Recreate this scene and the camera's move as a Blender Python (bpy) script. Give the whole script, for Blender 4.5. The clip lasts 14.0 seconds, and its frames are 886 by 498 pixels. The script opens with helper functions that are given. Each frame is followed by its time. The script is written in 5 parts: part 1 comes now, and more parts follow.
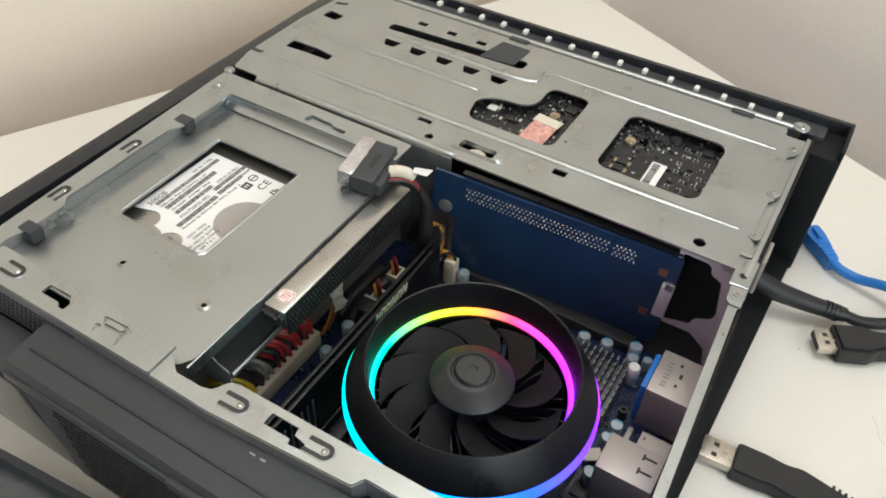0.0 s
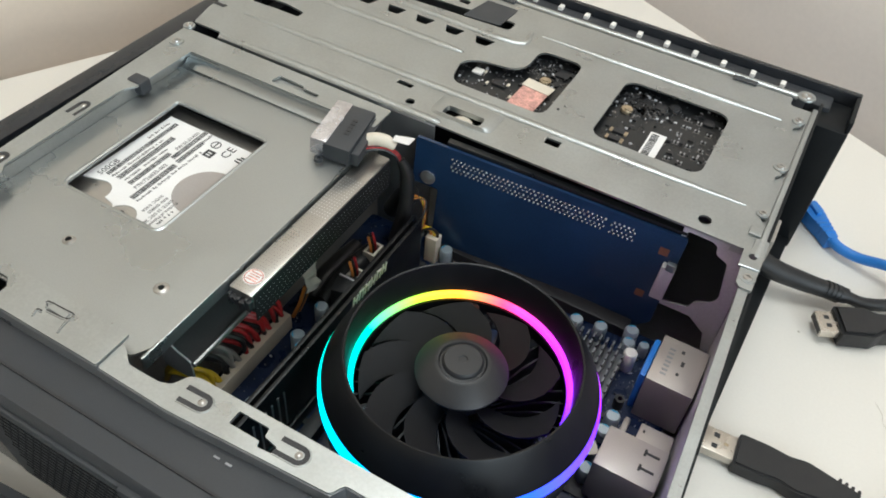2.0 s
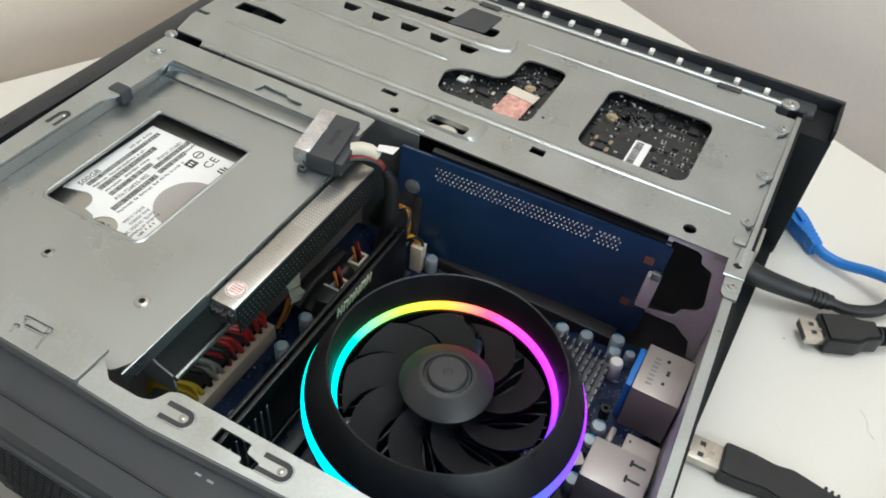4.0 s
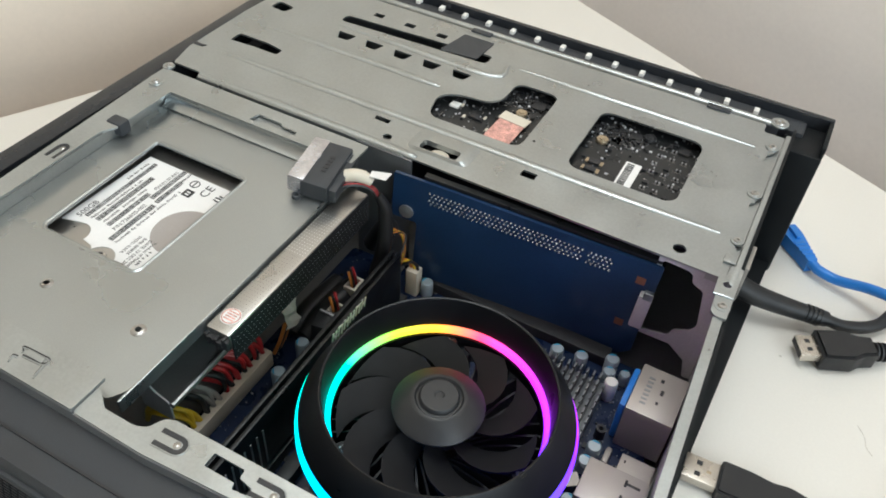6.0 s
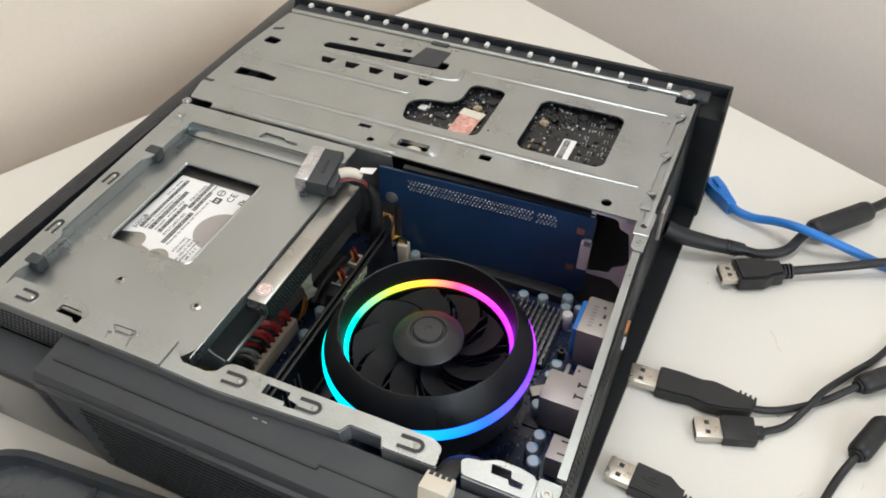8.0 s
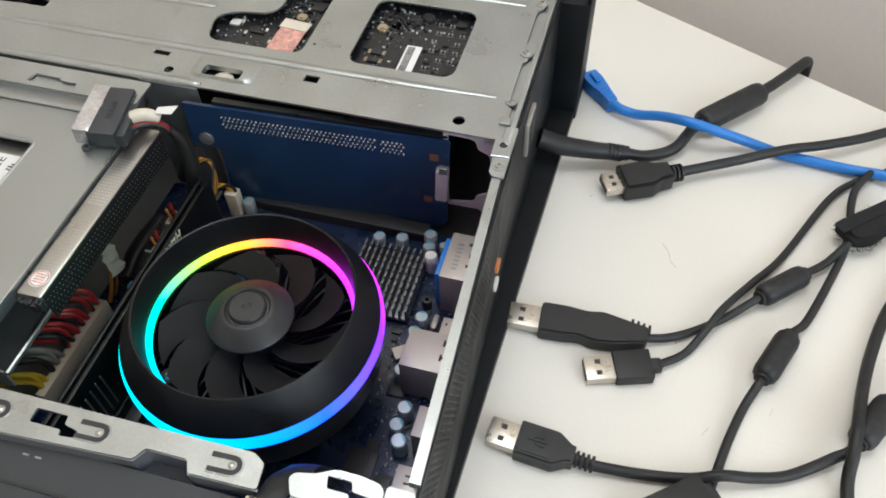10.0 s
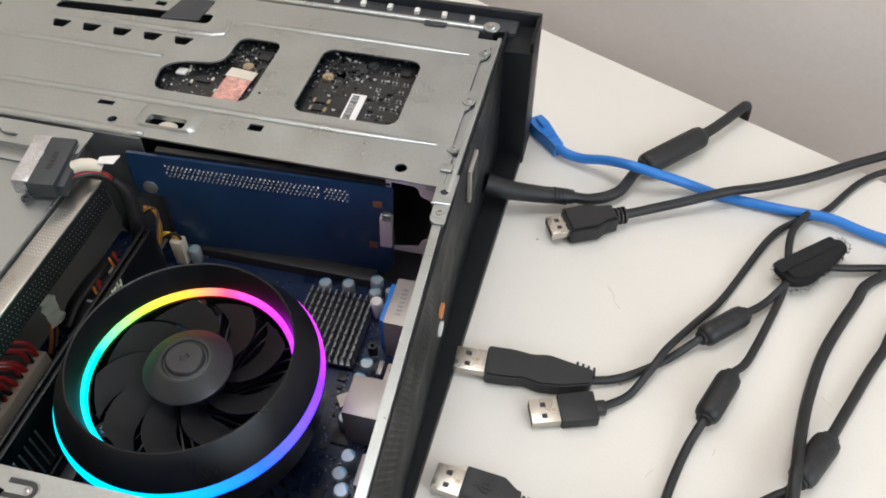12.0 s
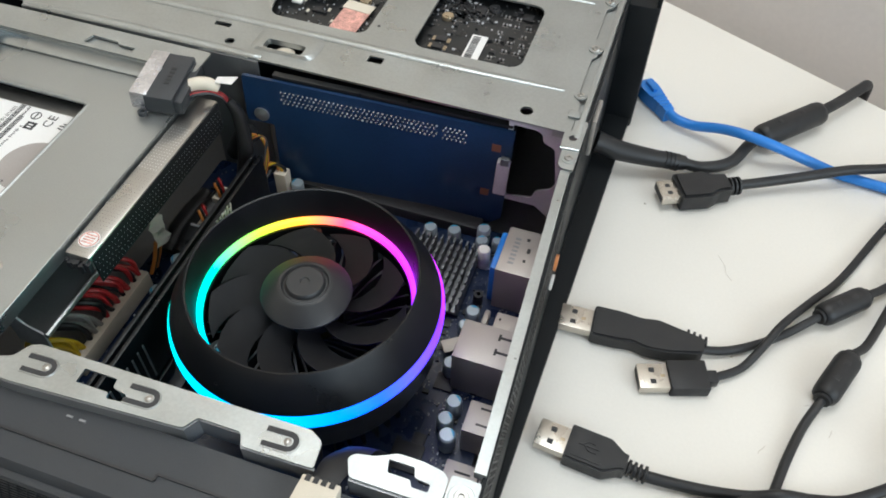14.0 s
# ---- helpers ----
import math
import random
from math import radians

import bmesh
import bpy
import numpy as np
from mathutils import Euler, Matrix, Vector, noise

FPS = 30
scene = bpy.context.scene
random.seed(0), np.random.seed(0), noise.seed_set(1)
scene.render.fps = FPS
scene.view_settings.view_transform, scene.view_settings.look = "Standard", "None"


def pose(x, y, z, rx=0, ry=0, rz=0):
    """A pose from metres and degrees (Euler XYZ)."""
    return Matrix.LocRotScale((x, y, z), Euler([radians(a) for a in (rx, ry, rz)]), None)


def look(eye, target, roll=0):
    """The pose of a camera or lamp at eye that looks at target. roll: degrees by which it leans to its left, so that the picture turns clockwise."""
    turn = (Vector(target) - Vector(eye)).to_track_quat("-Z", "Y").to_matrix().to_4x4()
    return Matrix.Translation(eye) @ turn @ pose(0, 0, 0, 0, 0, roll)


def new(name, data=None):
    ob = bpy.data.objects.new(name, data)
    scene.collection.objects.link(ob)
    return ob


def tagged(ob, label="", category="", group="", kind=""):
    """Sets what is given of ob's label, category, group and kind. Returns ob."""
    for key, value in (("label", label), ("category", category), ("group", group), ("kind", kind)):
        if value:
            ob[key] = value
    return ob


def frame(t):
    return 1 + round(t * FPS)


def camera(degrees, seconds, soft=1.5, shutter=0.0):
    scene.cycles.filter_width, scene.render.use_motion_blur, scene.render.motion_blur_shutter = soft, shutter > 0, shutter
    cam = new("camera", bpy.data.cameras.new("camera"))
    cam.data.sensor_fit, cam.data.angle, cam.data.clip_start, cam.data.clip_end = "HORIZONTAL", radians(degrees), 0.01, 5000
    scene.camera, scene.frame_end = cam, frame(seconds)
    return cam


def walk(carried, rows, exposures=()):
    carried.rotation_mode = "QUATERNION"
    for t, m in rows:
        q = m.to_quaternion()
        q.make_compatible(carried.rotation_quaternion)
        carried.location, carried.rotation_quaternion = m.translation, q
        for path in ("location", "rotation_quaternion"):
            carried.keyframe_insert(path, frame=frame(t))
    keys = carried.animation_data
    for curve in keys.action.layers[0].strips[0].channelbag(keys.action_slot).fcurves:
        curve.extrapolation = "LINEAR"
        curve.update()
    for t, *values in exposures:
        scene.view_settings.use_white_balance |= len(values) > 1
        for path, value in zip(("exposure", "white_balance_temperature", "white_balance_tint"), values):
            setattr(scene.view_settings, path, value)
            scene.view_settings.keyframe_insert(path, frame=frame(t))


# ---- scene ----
cam = camera(58.2, 14.0, soft=1.8)
PATH = [
    (0, (0.027, -0.278, 0.317), (-0.674, 0.983, -1.068), 2.9),
    (0.5, (0.018, -0.263, 0.306), (-0.645, 0.998, -1.098), 3.8),
    (1, (0.013, -0.265, 0.301), (-0.622, 0.983, -1.127), 4.7),
    (1.5, (0.01, -0.262, 0.297), (-0.605, 0.993, -1.133), 5.5),
    (2, (0.009, -0.261, 0.297), (-0.589, 1.0, -1.136), 5.8),
    (2.5, (0.009, -0.258, 0.296), (-0.579, 1.009, -1.135), 6.0),
    (3, (0.007, -0.254, 0.294), (-0.561, 1.016, -1.143), 6.8),
    (3.2, (0.006, -0.255, 0.295), (-0.553, 1.013, -1.148), 7.1),
    (5.5, (0.015, -0.258, 0.3), (-0.6, 1.047, -1.085), 4.5),
    (6, (0.015, -0.256, 0.302), (-0.599, 1.044, -1.088), 4.6),
    (6.5, (0.018, -0.276, 0.315), (-0.626, 0.931, -1.144), 1.8),
    (7, (0.042, -0.313, 0.354), (-0.614, 0.896, -1.099), -1.5),
    (7.2, (0.046, -0.318, 0.357), (-0.61, 0.934, -1.058), -1.1),
    (9.3, (0.063, -0.291, 0.35), (-0.407, 1.048, -1.06), -3.0),
    (9.5, (0.06, -0.273, 0.336), (-0.381, 1.023, -1.123), -3.4),
    (10, (0.067, -0.248, 0.317), (-0.298, 0.943, -1.248), -1.9),
    (10.5, (0.046, -0.249, 0.297), (-0.268, 0.924, -1.292), 1.2),
    (11, (0.053, -0.251, 0.308), (-0.24, 0.94, -1.271), 1.7),
    (11.5, (0.071, -0.254, 0.32), (-0.22, 1.014, -1.198), 0.8),
    (12, (0.078, -0.244, 0.321), (-0.232, 1.037, -1.184), -0.0),
    (12.5, (0.072, -0.246, 0.318), (-0.251, 1.028, -1.19), 0.1),
    (13, (0.065, -0.25, 0.311), (-0.296, 1.003, -1.206), 0.1),
    (13.5, (0.049, -0.263, 0.304), (-0.325, 0.982, -1.216), 1.5),
    (14, (0.045, -0.258, 0.3), (-0.334, 0.972, -1.23), 2.0),
]
walk(cam, [(t, look(eye, target, roll)) for t, eye, target, roll in PATH],
     ((0.0, 0.13, 6400, 4), (3.0, 0.15, 6050, 2), (5.5, 0.14, 6050, 2), (7.0, 0.12, 6250, 4), (9.5, 0.05, 6250, 6), (10.5, 0.13, 6050, 3), (11.5, 0.05, 6200, 8), (13.0, 0.05, 6150, 6), (14.0, 0.12, 6000, 3)))

# ---- world and light ----
world = bpy.data.worlds.new("sky")
scene.world = world
world.use_nodes = True
wn = world.node_tree
sky = wn.nodes.new("ShaderNodeTexSky")
sky.sky_type, sky.sun_disc, sky.sun_elevation, sky.sun_rotation = "NISHITA", False, radians(40), radians(200)
wn.links.new(sky.outputs[0], wn.nodes["Background"].inputs[0])
wn.nodes["Background"].inputs[1].default_value = 0.12


def area(name, m, sx, sy, watts, colour):
    data = bpy.data.lights.new(name, "AREA")
    data.shape, data.size, data.size_y, data.energy, data.color = "RECTANGLE", sx, sy, watts, colour
    ob = new(name, data)
    ob.matrix_world = m
    return ob


# two unseen area lamps added to light the room, one sideways, one overhead
area("side_fill_light", look((1.75, -1.15, 1.05), (-0.1, 0.0, 0.2)), 1.5, 1.3, 29, (0.95, 0.98, 1.0))
area("overhead_fill_light", look((-0.12, 0.12, 1.60), (-0.05, -0.05, 0)), 0.7, 0.7, 10, (0.98, 0.985, 1.0))


# ---- materials ----
def mat(name, colour, rough=0.5, metal=0.0, var=0.12, scale=60.0, fine=900.0, bump=0.05, rough_var=0.1, emit=None, random_var=0.0, coat=0.0, spec=0.5, dent=0.0):
    """A surface with clouded colour at two scales, uneven gloss and fine relief."""
    m = bpy.data.materials.new(name)
    m.use_nodes = True
    t = m.node_tree
    b = t.nodes["Principled BSDF"]
    co = t.nodes.new("ShaderNodeTexCoord")
    big, small = t.nodes.new("ShaderNodeTexNoise"), t.nodes.new("ShaderNodeTexNoise")
    for n, s, d in ((big, scale, 5), (small, fine, 3)):
        n.inputs["Scale"].default_value, n.inputs["Detail"].default_value = s, d
        t.links.new(co.outputs["Object"], n.inputs["Vector"])
    both = t.nodes.new("ShaderNodeMath")
    both.operation = "ADD"
    t.links.new(big.outputs[0], both.inputs[0]), t.links.new(small.outputs[0], both.inputs[1])
    ramp = t.nodes.new("ShaderNodeMapRange")
    ramp.inputs[1].default_value, ramp.inputs[2].default_value = 0.6, 1.4
    ramp.inputs[3].default_value, ramp.inputs[4].default_value = 1 - var, 1 + var
    t.links.new(both.outputs[0], ramp.inputs[0])
    last = ramp.outputs[0]
    if random_var:
        info = t.nodes.new("ShaderNodeObjectInfo")
        r = t.nodes.new("ShaderNodeMapRange")
        r.inputs[3].default_value, r.inputs[4].default_value = 1 - random_var, 1 + random_var
        t.links.new(info.outputs["Random"], r.inputs[0])
        k = t.nodes.new("ShaderNodeMath")
        k.operation = "MULTIPLY"
        t.links.new(last, k.inputs[0]), t.links.new(r.outputs[0], k.inputs[1])
        last = k.outputs[0]
    mul = t.nodes.new("ShaderNodeVectorMath")
    mul.operation = "SCALE"
    mul.inputs[0].default_value = colour
    t.links.new(last, mul.inputs["Scale"])
    t.links.new(mul.outputs[0], b.inputs["Base Color"])
    rr = t.nodes.new("ShaderNodeMapRange")
    rr.inputs[1].default_value, rr.inputs[2].default_value = 0.3, 0.7
    rr.inputs[3].default_value, rr.inputs[4].default_value = max(rough - rough_var, 0.02), min(rough + rough_var, 1)
    t.links.new(big.outputs[0], rr.inputs[0]), t.links.new(rr.outputs[0], b.inputs["Roughness"])
    b.inputs["Metallic"].default_value = metal
    b.inputs["Coat Weight"].default_value, b.inputs["Specular IOR Level"].default_value = coat, spec
    if bump:
        bp = t.nodes.new("ShaderNodeBump")
        bp.inputs["Strength"].default_value, bp.inputs["Distance"].default_value = bump, 0.0005
        t.links.new(small.outputs[0], bp.inputs["Height"]), t.links.new(bp.outputs[0], b.inputs["Normal"])
        if dent:
            wide, bend = t.nodes.new("ShaderNodeTexNoise"), t.nodes.new("ShaderNodeBump")
            wide.inputs["Scale"].default_value, wide.inputs["Detail"].default_value = 22, 1.5
            bend.inputs["Strength"].default_value, bend.inputs["Distance"].default_value = dent, 0.004
            t.links.new(co.outputs["Object"], wide.inputs["Vector"]), t.links.new(wide.outputs[0], bend.inputs["Height"])
            t.links.new(bend.outputs[0], bp.inputs["Normal"])
    if emit:
        b.inputs["Emission Color"].default_value, b.inputs["Emission Strength"].default_value = (*emit[:3], 1), emit[3]
    return m


STEEL = mat("galvanised_steel", (0.41, 0.432, 0.432), 0.34, 0.90, 0.09, 45, 900, 0.04, 0.09, dent=0.30)
# tray steel with broad random clouding in tone and gloss
TRAYSTEEL = mat("clouded_tray_steel", (0.40, 0.42, 0.42), 0.35, 0.90, 0.07, 14, 2200, 0.02, 0.13, dent=0.20)
INNER = mat("dull_inner_steel", (0.52, 0.525, 0.55), 0.55, 0.15, 0.15, 80, 1400, 0.05)
# darker copy of STEEL; puts shade into folds, far wall and floor pan
STEEL_DARK = mat("dark_shaded_steel", (0.30, 0.31, 0.32), 0.45, 0.8, 0.1, 90, 1400, 0.05)
BRUSHED = mat("bright_steel", (0.45, 0.44, 0.42), 0.30, 0.95, 0.03, 40, 2500, 0.015, 0.04)
TIN = mat("tin_plate", (0.42, 0.39, 0.355), 0.44, 0.5, 0.06, 150, 2000, 0.03)
PLASTIC = mat("matte_black_plastic", (0.034, 0.037, 0.042), 0.55, 0, 0.2, 60, 3000, 0.12)
# black of the rear parts, darkened for shade beside the lit PLASTIC side
REARBLACK = mat("shaded_rear_black", (0.008, 0.0095, 0.011), 0.5, 0, 0.25, 60, 3000, 0.1, spec=0.22)
GLOSS = mat("glossy_black_plastic", (0.020, 0.022, 0.026), 0.12, 0, 0.2, 30, 500, 0.0, 0.06)
FANBLACK = mat("fan_black_plastic", (0.0065, 0.0070, 0.0085), 0.36, 0, 0.2, 60, 2500, 0.05, spec=0.3)
HUBGREY = mat("hub_grey_plastic", (0.018, 0.0188, 0.0205), 0.45, 0, 0.12, 60, 2500, 0.06)
RUBBER = mat("black_cable_rubber", (0.012, 0.0122, 0.0135), 0.5, 0, 0.2, 150, 3000, 0.1)
CABLE_BLUE = mat("blue_cable", (0.03, 0.20, 0.62), 0.42, 0, 0.08, 150, 2000, 0.05)
PCB_BLUE = mat("blue_circuit_board", (0.011, 0.033, 0.086), 0.32, 0, 0.35, 34, 1500, 0.03, 0.05, coat=0.25)
PCB_DARK = mat("navy_circuit_board", (0.005, 0.015, 0.05), 0.32, 0, 0.3, 120, 1800, 0.05)
PCB_BLACK = mat("black_circuit_board", (0.012, 0.013, 0.014), 0.35, 0, 0.25, 120, 1800, 0.05)
CHIP = mat("chip_epoxy", (0.018, 0.018, 0.02), 0.5, 0, 0.2, 200, 3000, 0.08)
SOLDER = mat("solder", (0.78, 0.78, 0.76), 0.25, 0.9, 0.05, 300, 3000, 0.02)
COPPER = mat("bare_copper_pad", (0.22, 0.10, 0.06), 0.45, 0.3, 0.1, 300, 3000, 0.02)
GOLD = mat("brass", (0.44, 0.36, 0.25), 0.35, 0.8, 0.1, 300, 3000, 0.02)
ALU = mat("anodised_aluminium", (0.42, 0.43, 0.45), 0.4, 0.8, 0.08, 200, 2000, 0.05)
SINK = mat("grey_sink_aluminium", (0.20, 0.205, 0.215), 0.48, 0.7, 0.08, 200, 2000, 0.05)
BLADE = mat("blade_black_plastic", (0.010, 0.0105, 0.012), 0.6, 0, 0.2, 60, 2500, 0.05, spec=0.2)
DARKALU = mat("black_anodised_fin", (0.034, 0.036, 0.040), 0.5, 0.5, 0.1, 200, 2000, 0.03)
CAPTOP = mat("capacitor_aluminium", (0.40, 0.47, 0.52), 0.34, 0.45, 0.08, 200, 2000, 0.03, random_var=0.08)
CAPBLUE = mat("capacitor_print", (0.06, 0.34, 0.55), 0.4, 0.1, 0.1, 200, 2000, 0.03)
CREAM = mat("cream_nylon", (0.66, 0.60, 0.50), 0.5, 0, 0.06, 100, 2000, 0.04)
WHITE = mat("white_plastic", (0.78, 0.76, 0.72), 0.5, 0, 0.05, 100, 2000, 0.04)
LABEL = mat("white_paper_label", (0.80, 0.79, 0.78), 0.6, 0, 0.04, 60, 1500, 0.03)
LABELGREY = mat("grey_label_print", (0.36, 0.33, 0.31), 0.6, 0, 0.06, 60, 1500, 0.03)
INK = mat("black_ink", (0.03, 0.03, 0.032), 0.6, 0, 0.1, 300, 2000, 0.0)
PINK = mat("pink_sticker", (0.62, 0.33, 0.28), 0.6, 0, 0.6, 300, 1500, 0.05)
SILK = mat("white_silkscreen", (0.75, 0.76, 0.76), 0.5, 0, 0.05, 300, 2000, 0.0)
WIRE_RED = mat("red_wire", (0.42, 0.025, 0.03), 0.4, 0, 0.1, 200, 2000, 0.03)
WIRE_BLACK = mat("black_wire", (0.02, 0.02, 0.022), 0.4, 0, 0.1, 200, 2000, 0.03)
WIRE_YELLOW = mat("yellow_wire", (0.72, 0.50, 0.03), 0.4, 0, 0.1, 200, 2000, 0.03)
WIRE_GREY = mat("grey_wire", (0.30, 0.29, 0.28), 0.4, 0, 0.1, 200, 2000, 0.03)
WIRE_ORANGE = mat("orange_wire", (0.55, 0.20, 0.04), 0.4, 0, 0.1, 200, 2000, 0.03)
WIRE_GREEN = mat("green_wire", (0.03, 0.25, 0.12), 0.4, 0, 0.1, 200, 2000, 0.03)
BLUE_NYLON = mat("blue_nylon", (0.03, 0.20, 0.65), 0.4, 0, 0.08, 200, 2000, 0.03)
GREEN = mat("green_plastic", (0.10, 0.42, 0.26), 0.45, 0, 0.08, 200, 2000, 0.03)
ORANGE = mat("orange_plastic", (0.65, 0.25, 0.08), 0.45, 0, 0.08, 200, 2000, 0.03)
DESK = mat("white_desk_laminate", (0.80, 0.765, 0.705), 0.42, 0, 0.025, 9, 700, 0.02, 0.06)
WALLPAINT = mat("beige_wall_paint", (0.82, 0.71, 0.60), 0.75, 0, 0.03, 5, 260, 0.12, 0.05)
# wall paint greyed for the back wall's shade, then brightened
WALLSHADE = mat("shade_grey_wall_paint", (0.92, 0.86, 0.82), 0.75, 0, 0.03, 5, 260, 0.12, 0.05)
CEILPAINT = mat("white_ceiling_paint", (0.80, 0.79, 0.77), 0.8, 0, 0.03, 5, 200, 0.05)
FLOORMAT = mat("dark_wooden_floor", (0.22, 0.15, 0.10), 0.5, 0, 0.2, 8, 120, 0.05)
FLUFF = mat("black_hook_and_loop", (0.012, 0.012, 0.013), 0.95, 0, 0.3, 400, 4000, 0.8)
SILVERFOIL = mat("silver_foil", (0.62, 0.62, 0.66), 0.25, 0.9, 0.25, 120, 900, 0.05)
# black cover plastic with a bright reflection mixed into its colour as grey
COVERFACE = mat("satin_reflection_grey", (0.062, 0.067, 0.075), 0.24, 0, 0.15, 25, 500, 0.02, 0.08, coat=0.3)
SHELL = mat("plug_shell_plate", (0.56, 0.52, 0.46), 0.30, 0.9, 0.06, 150, 2000, 0.03)
GRIME = mat("desk_scuff", (0.60, 0.55, 0.48), 0.7, 0, 0.3, 300, 2000, 0.0)


def led_material():
    """A light guide whose hue runs round the ring."""
    m = bpy.data.materials.new("rainbow_light_guide")
    m.use_nodes = True
    t = m.node_tree
    b = t.nodes["Principled BSDF"]
    co = t.nodes.new("ShaderNodeTexCoord")
    g = t.nodes.new("ShaderNodeTexGradient")
    g.gradient_type = "RADIAL"
    t.links.new(co.outputs["Object"], g.inputs[0])
    ramp = t.nodes.new("ShaderNodeValToRGB")
    r = ramp.color_ramp
    stops = ((0.0, (0.0, 0.60, 0.28)), (0.10, (0.0, 0.55, 0.60)), (0.24, (0.0, 0.34, 0.92)), (0.40, (0.008, 0.07, 1.0)), (0.52, (0.14, 0.012, 1.0)), (0.64, (0.62, 0.015, 0.80)),
             (0.76, (0.95, 0.04, 0.12)), (0.83, (0.90, 0.30, 0.015)), (0.90, (0.30, 0.60, 0.02)), (1.0, (0.0, 0.60, 0.28)))
    r.elements[0].position, r.elements[0].color = stops[0][0], (*stops[0][1], 1)
    r.elements[1].position, r.elements[1].color = stops[-1][0], (*stops[-1][1], 1)
    for p, c in stops[1:-1]:
        r.elements.new(p).color = (*c, 1)
    t.links.new(g.outputs["Fac"], ramp.inputs[0])
    t.links.new(ramp.outputs[0], b.inputs["Emission Color"])
    b.inputs["Emission Strength"].default_value = 3.2
    b.inputs["Base Color"].default_value, b.inputs["Roughness"].default_value = (0.04, 0.04, 0.04, 1), 0.45
    return m


LED = led_material()


# ---- shapes ----
def rrect(x0, y0, x1, y1, r, n=4):
    pts = []
    for cx, cy, a in ((x1 - r, y1 - r, 0), (x0 + r, y1 - r, 90), (x0 + r, y0 + r, 180), (x1 - r, y0 + r, 270)):
        for i in range(n + 1):
            w = radians(a + 90 * i / n)
            pts.append((cx + r * math.cos(w), cy + r * math.sin(w)))
    return pts


def disc(cx, cy, r, n=14):
    return [(cx + r * math.cos(2 * math.pi * i / n), cy + r * math.sin(2 * math.pi * i / n)) for i in range(n)]


def rounded(pts, r, n=3):
    """A polygon with its corners rounded by about r."""
    out = []
    for i, p in enumerate(pts):
        p, a, b = Vector(p), Vector(pts[i - 1]), Vector(pts[(i + 1) % len(pts)])
        k = min(r, (a - p).length * 0.45, (b - p).length * 0.45)
        s, e = p + (a - p).normalized() * k, p + (b - p).normalized() * k
        for j in range(n + 1):
            f = j / n
            out.append(tuple(s * (1 - f) ** 2 + p * 2 * f * (1 - f) + e * f * f))
    return out


def sheet(outline, holes=(), z0=0.0, z1=0.001, place=None):
    """A flat sheet with holes through it, between two heights."""
    bm = bmesh.new()
    edges = []
    for loop in (outline, *holes):
        vs = [bm.verts.new((x, y, z1)) for x, y in loop]
        edges += [bm.edges.new((vs[i - 1], vs[i])) for i in range(len(vs))]
    bmesh.ops.triangle_fill(bm, use_beauty=True, use_dissolve=False, edges=edges, normal=(0, 0, 1))
    bmesh.ops.recalc_face_normals(bm, faces=bm.faces)
    if bm.faces and sum(f.normal.z for f in bm.faces) < 0:
        bmesh.ops.reverse_faces(bm, faces=bm.faces)
    made = bmesh.ops.extrude_face_region(bm, geom=list(bm.faces))
    for v in made["geom"]:
        if isinstance(v, bmesh.types.BMVert):
            v.co.z = z0
    bmesh.ops.recalc_face_normals(bm, faces=bm.faces)
    if place:
        bm.transform(place)
    return bm


def box(bm, x0, x1, y0, y1, z0, z1, bevel=0.0, m=None):
    made = bmesh.ops.create_cube(bm, size=1)["verts"]
    bmesh.ops.scale(bm, verts=made, vec=(x1 - x0, y1 - y0, z1 - z0))
    bmesh.ops.translate(bm, verts=made, vec=((x0 + x1) / 2, (y0 + y1) / 2, (z0 + z1) / 2))
    if bevel:
        es = list({e for v in made for e in v.link_edges})
        made = bmesh.ops.bevel(bm, geom=es, offset=bevel, segments=2, affect="EDGES", profile=0.6)["verts"]
    if m:
        bmesh.ops.transform(bm, matrix=m, verts=list({v for v in made if v.is_valid}))
    return bm


def cube(x0, x1, y0, y1, z0, z1, bevel=0.0, m=None):
    bm = box(bmesh.new(), x0, x1, y0, y1, z0, z1, bevel)
    if m:
        bm.transform(m)
    return bm


def lathe(profile, seg=64, closed=False, m=None, bm=None):
    """A profile of (radius, height) turned round the z axis."""
    bm = bm or bmesh.new()
    rings = []
    for r, z in profile:
        if r < 1e-6:
            rings.append([bm.verts.new((0, 0, z))])
        else:
            rings.append([bm.verts.new((r * math.cos(2 * math.pi * i / seg), r * math.sin(2 * math.pi * i / seg), z)) for i in range(seg)])
    new_verts = [v for r in rings for v in r]
    pairs = list(zip(rings, rings[1:])) + ([(rings[-1], rings[0])] if closed else [])
    for a, b in pairs:
        for i in range(seg):
            j = (i + 1) % seg
            if len(a) == 1 and len(b) > 1:
                bm.faces.new((a[0], b[i], b[j]))
            elif len(b) == 1 and len(a) > 1:
                bm.faces.new((a[i], a[j], b[0]))
            elif len(a) > 1:
                bm.faces.new((a[i], a[j], b[j], b[i]))
    bmesh.ops.recalc_face_normals(bm, faces=bm.faces)
    if m:
        bmesh.ops.transform(bm, matrix=m, verts=new_verts)
    return bm


def smooth_line(pts, steps=8):
    pts = [Vector(p) for p in pts]
    q = [pts[0] * 2 - pts[1], *pts, pts[-1] * 2 - pts[-2]]
    out = []
    for i in range(1, len(q) - 2):
        a, b, c, d = q[i - 1:i + 3]
        for j in range(steps):
            f = j / steps
            out.append(0.5 * (2 * b + (c - a) * f + (2 * a - 5 * b + 4 * c - d) * f * f + (3 * b - a - 3 * c + d) * f ** 3))
    return out + [pts[-1]]


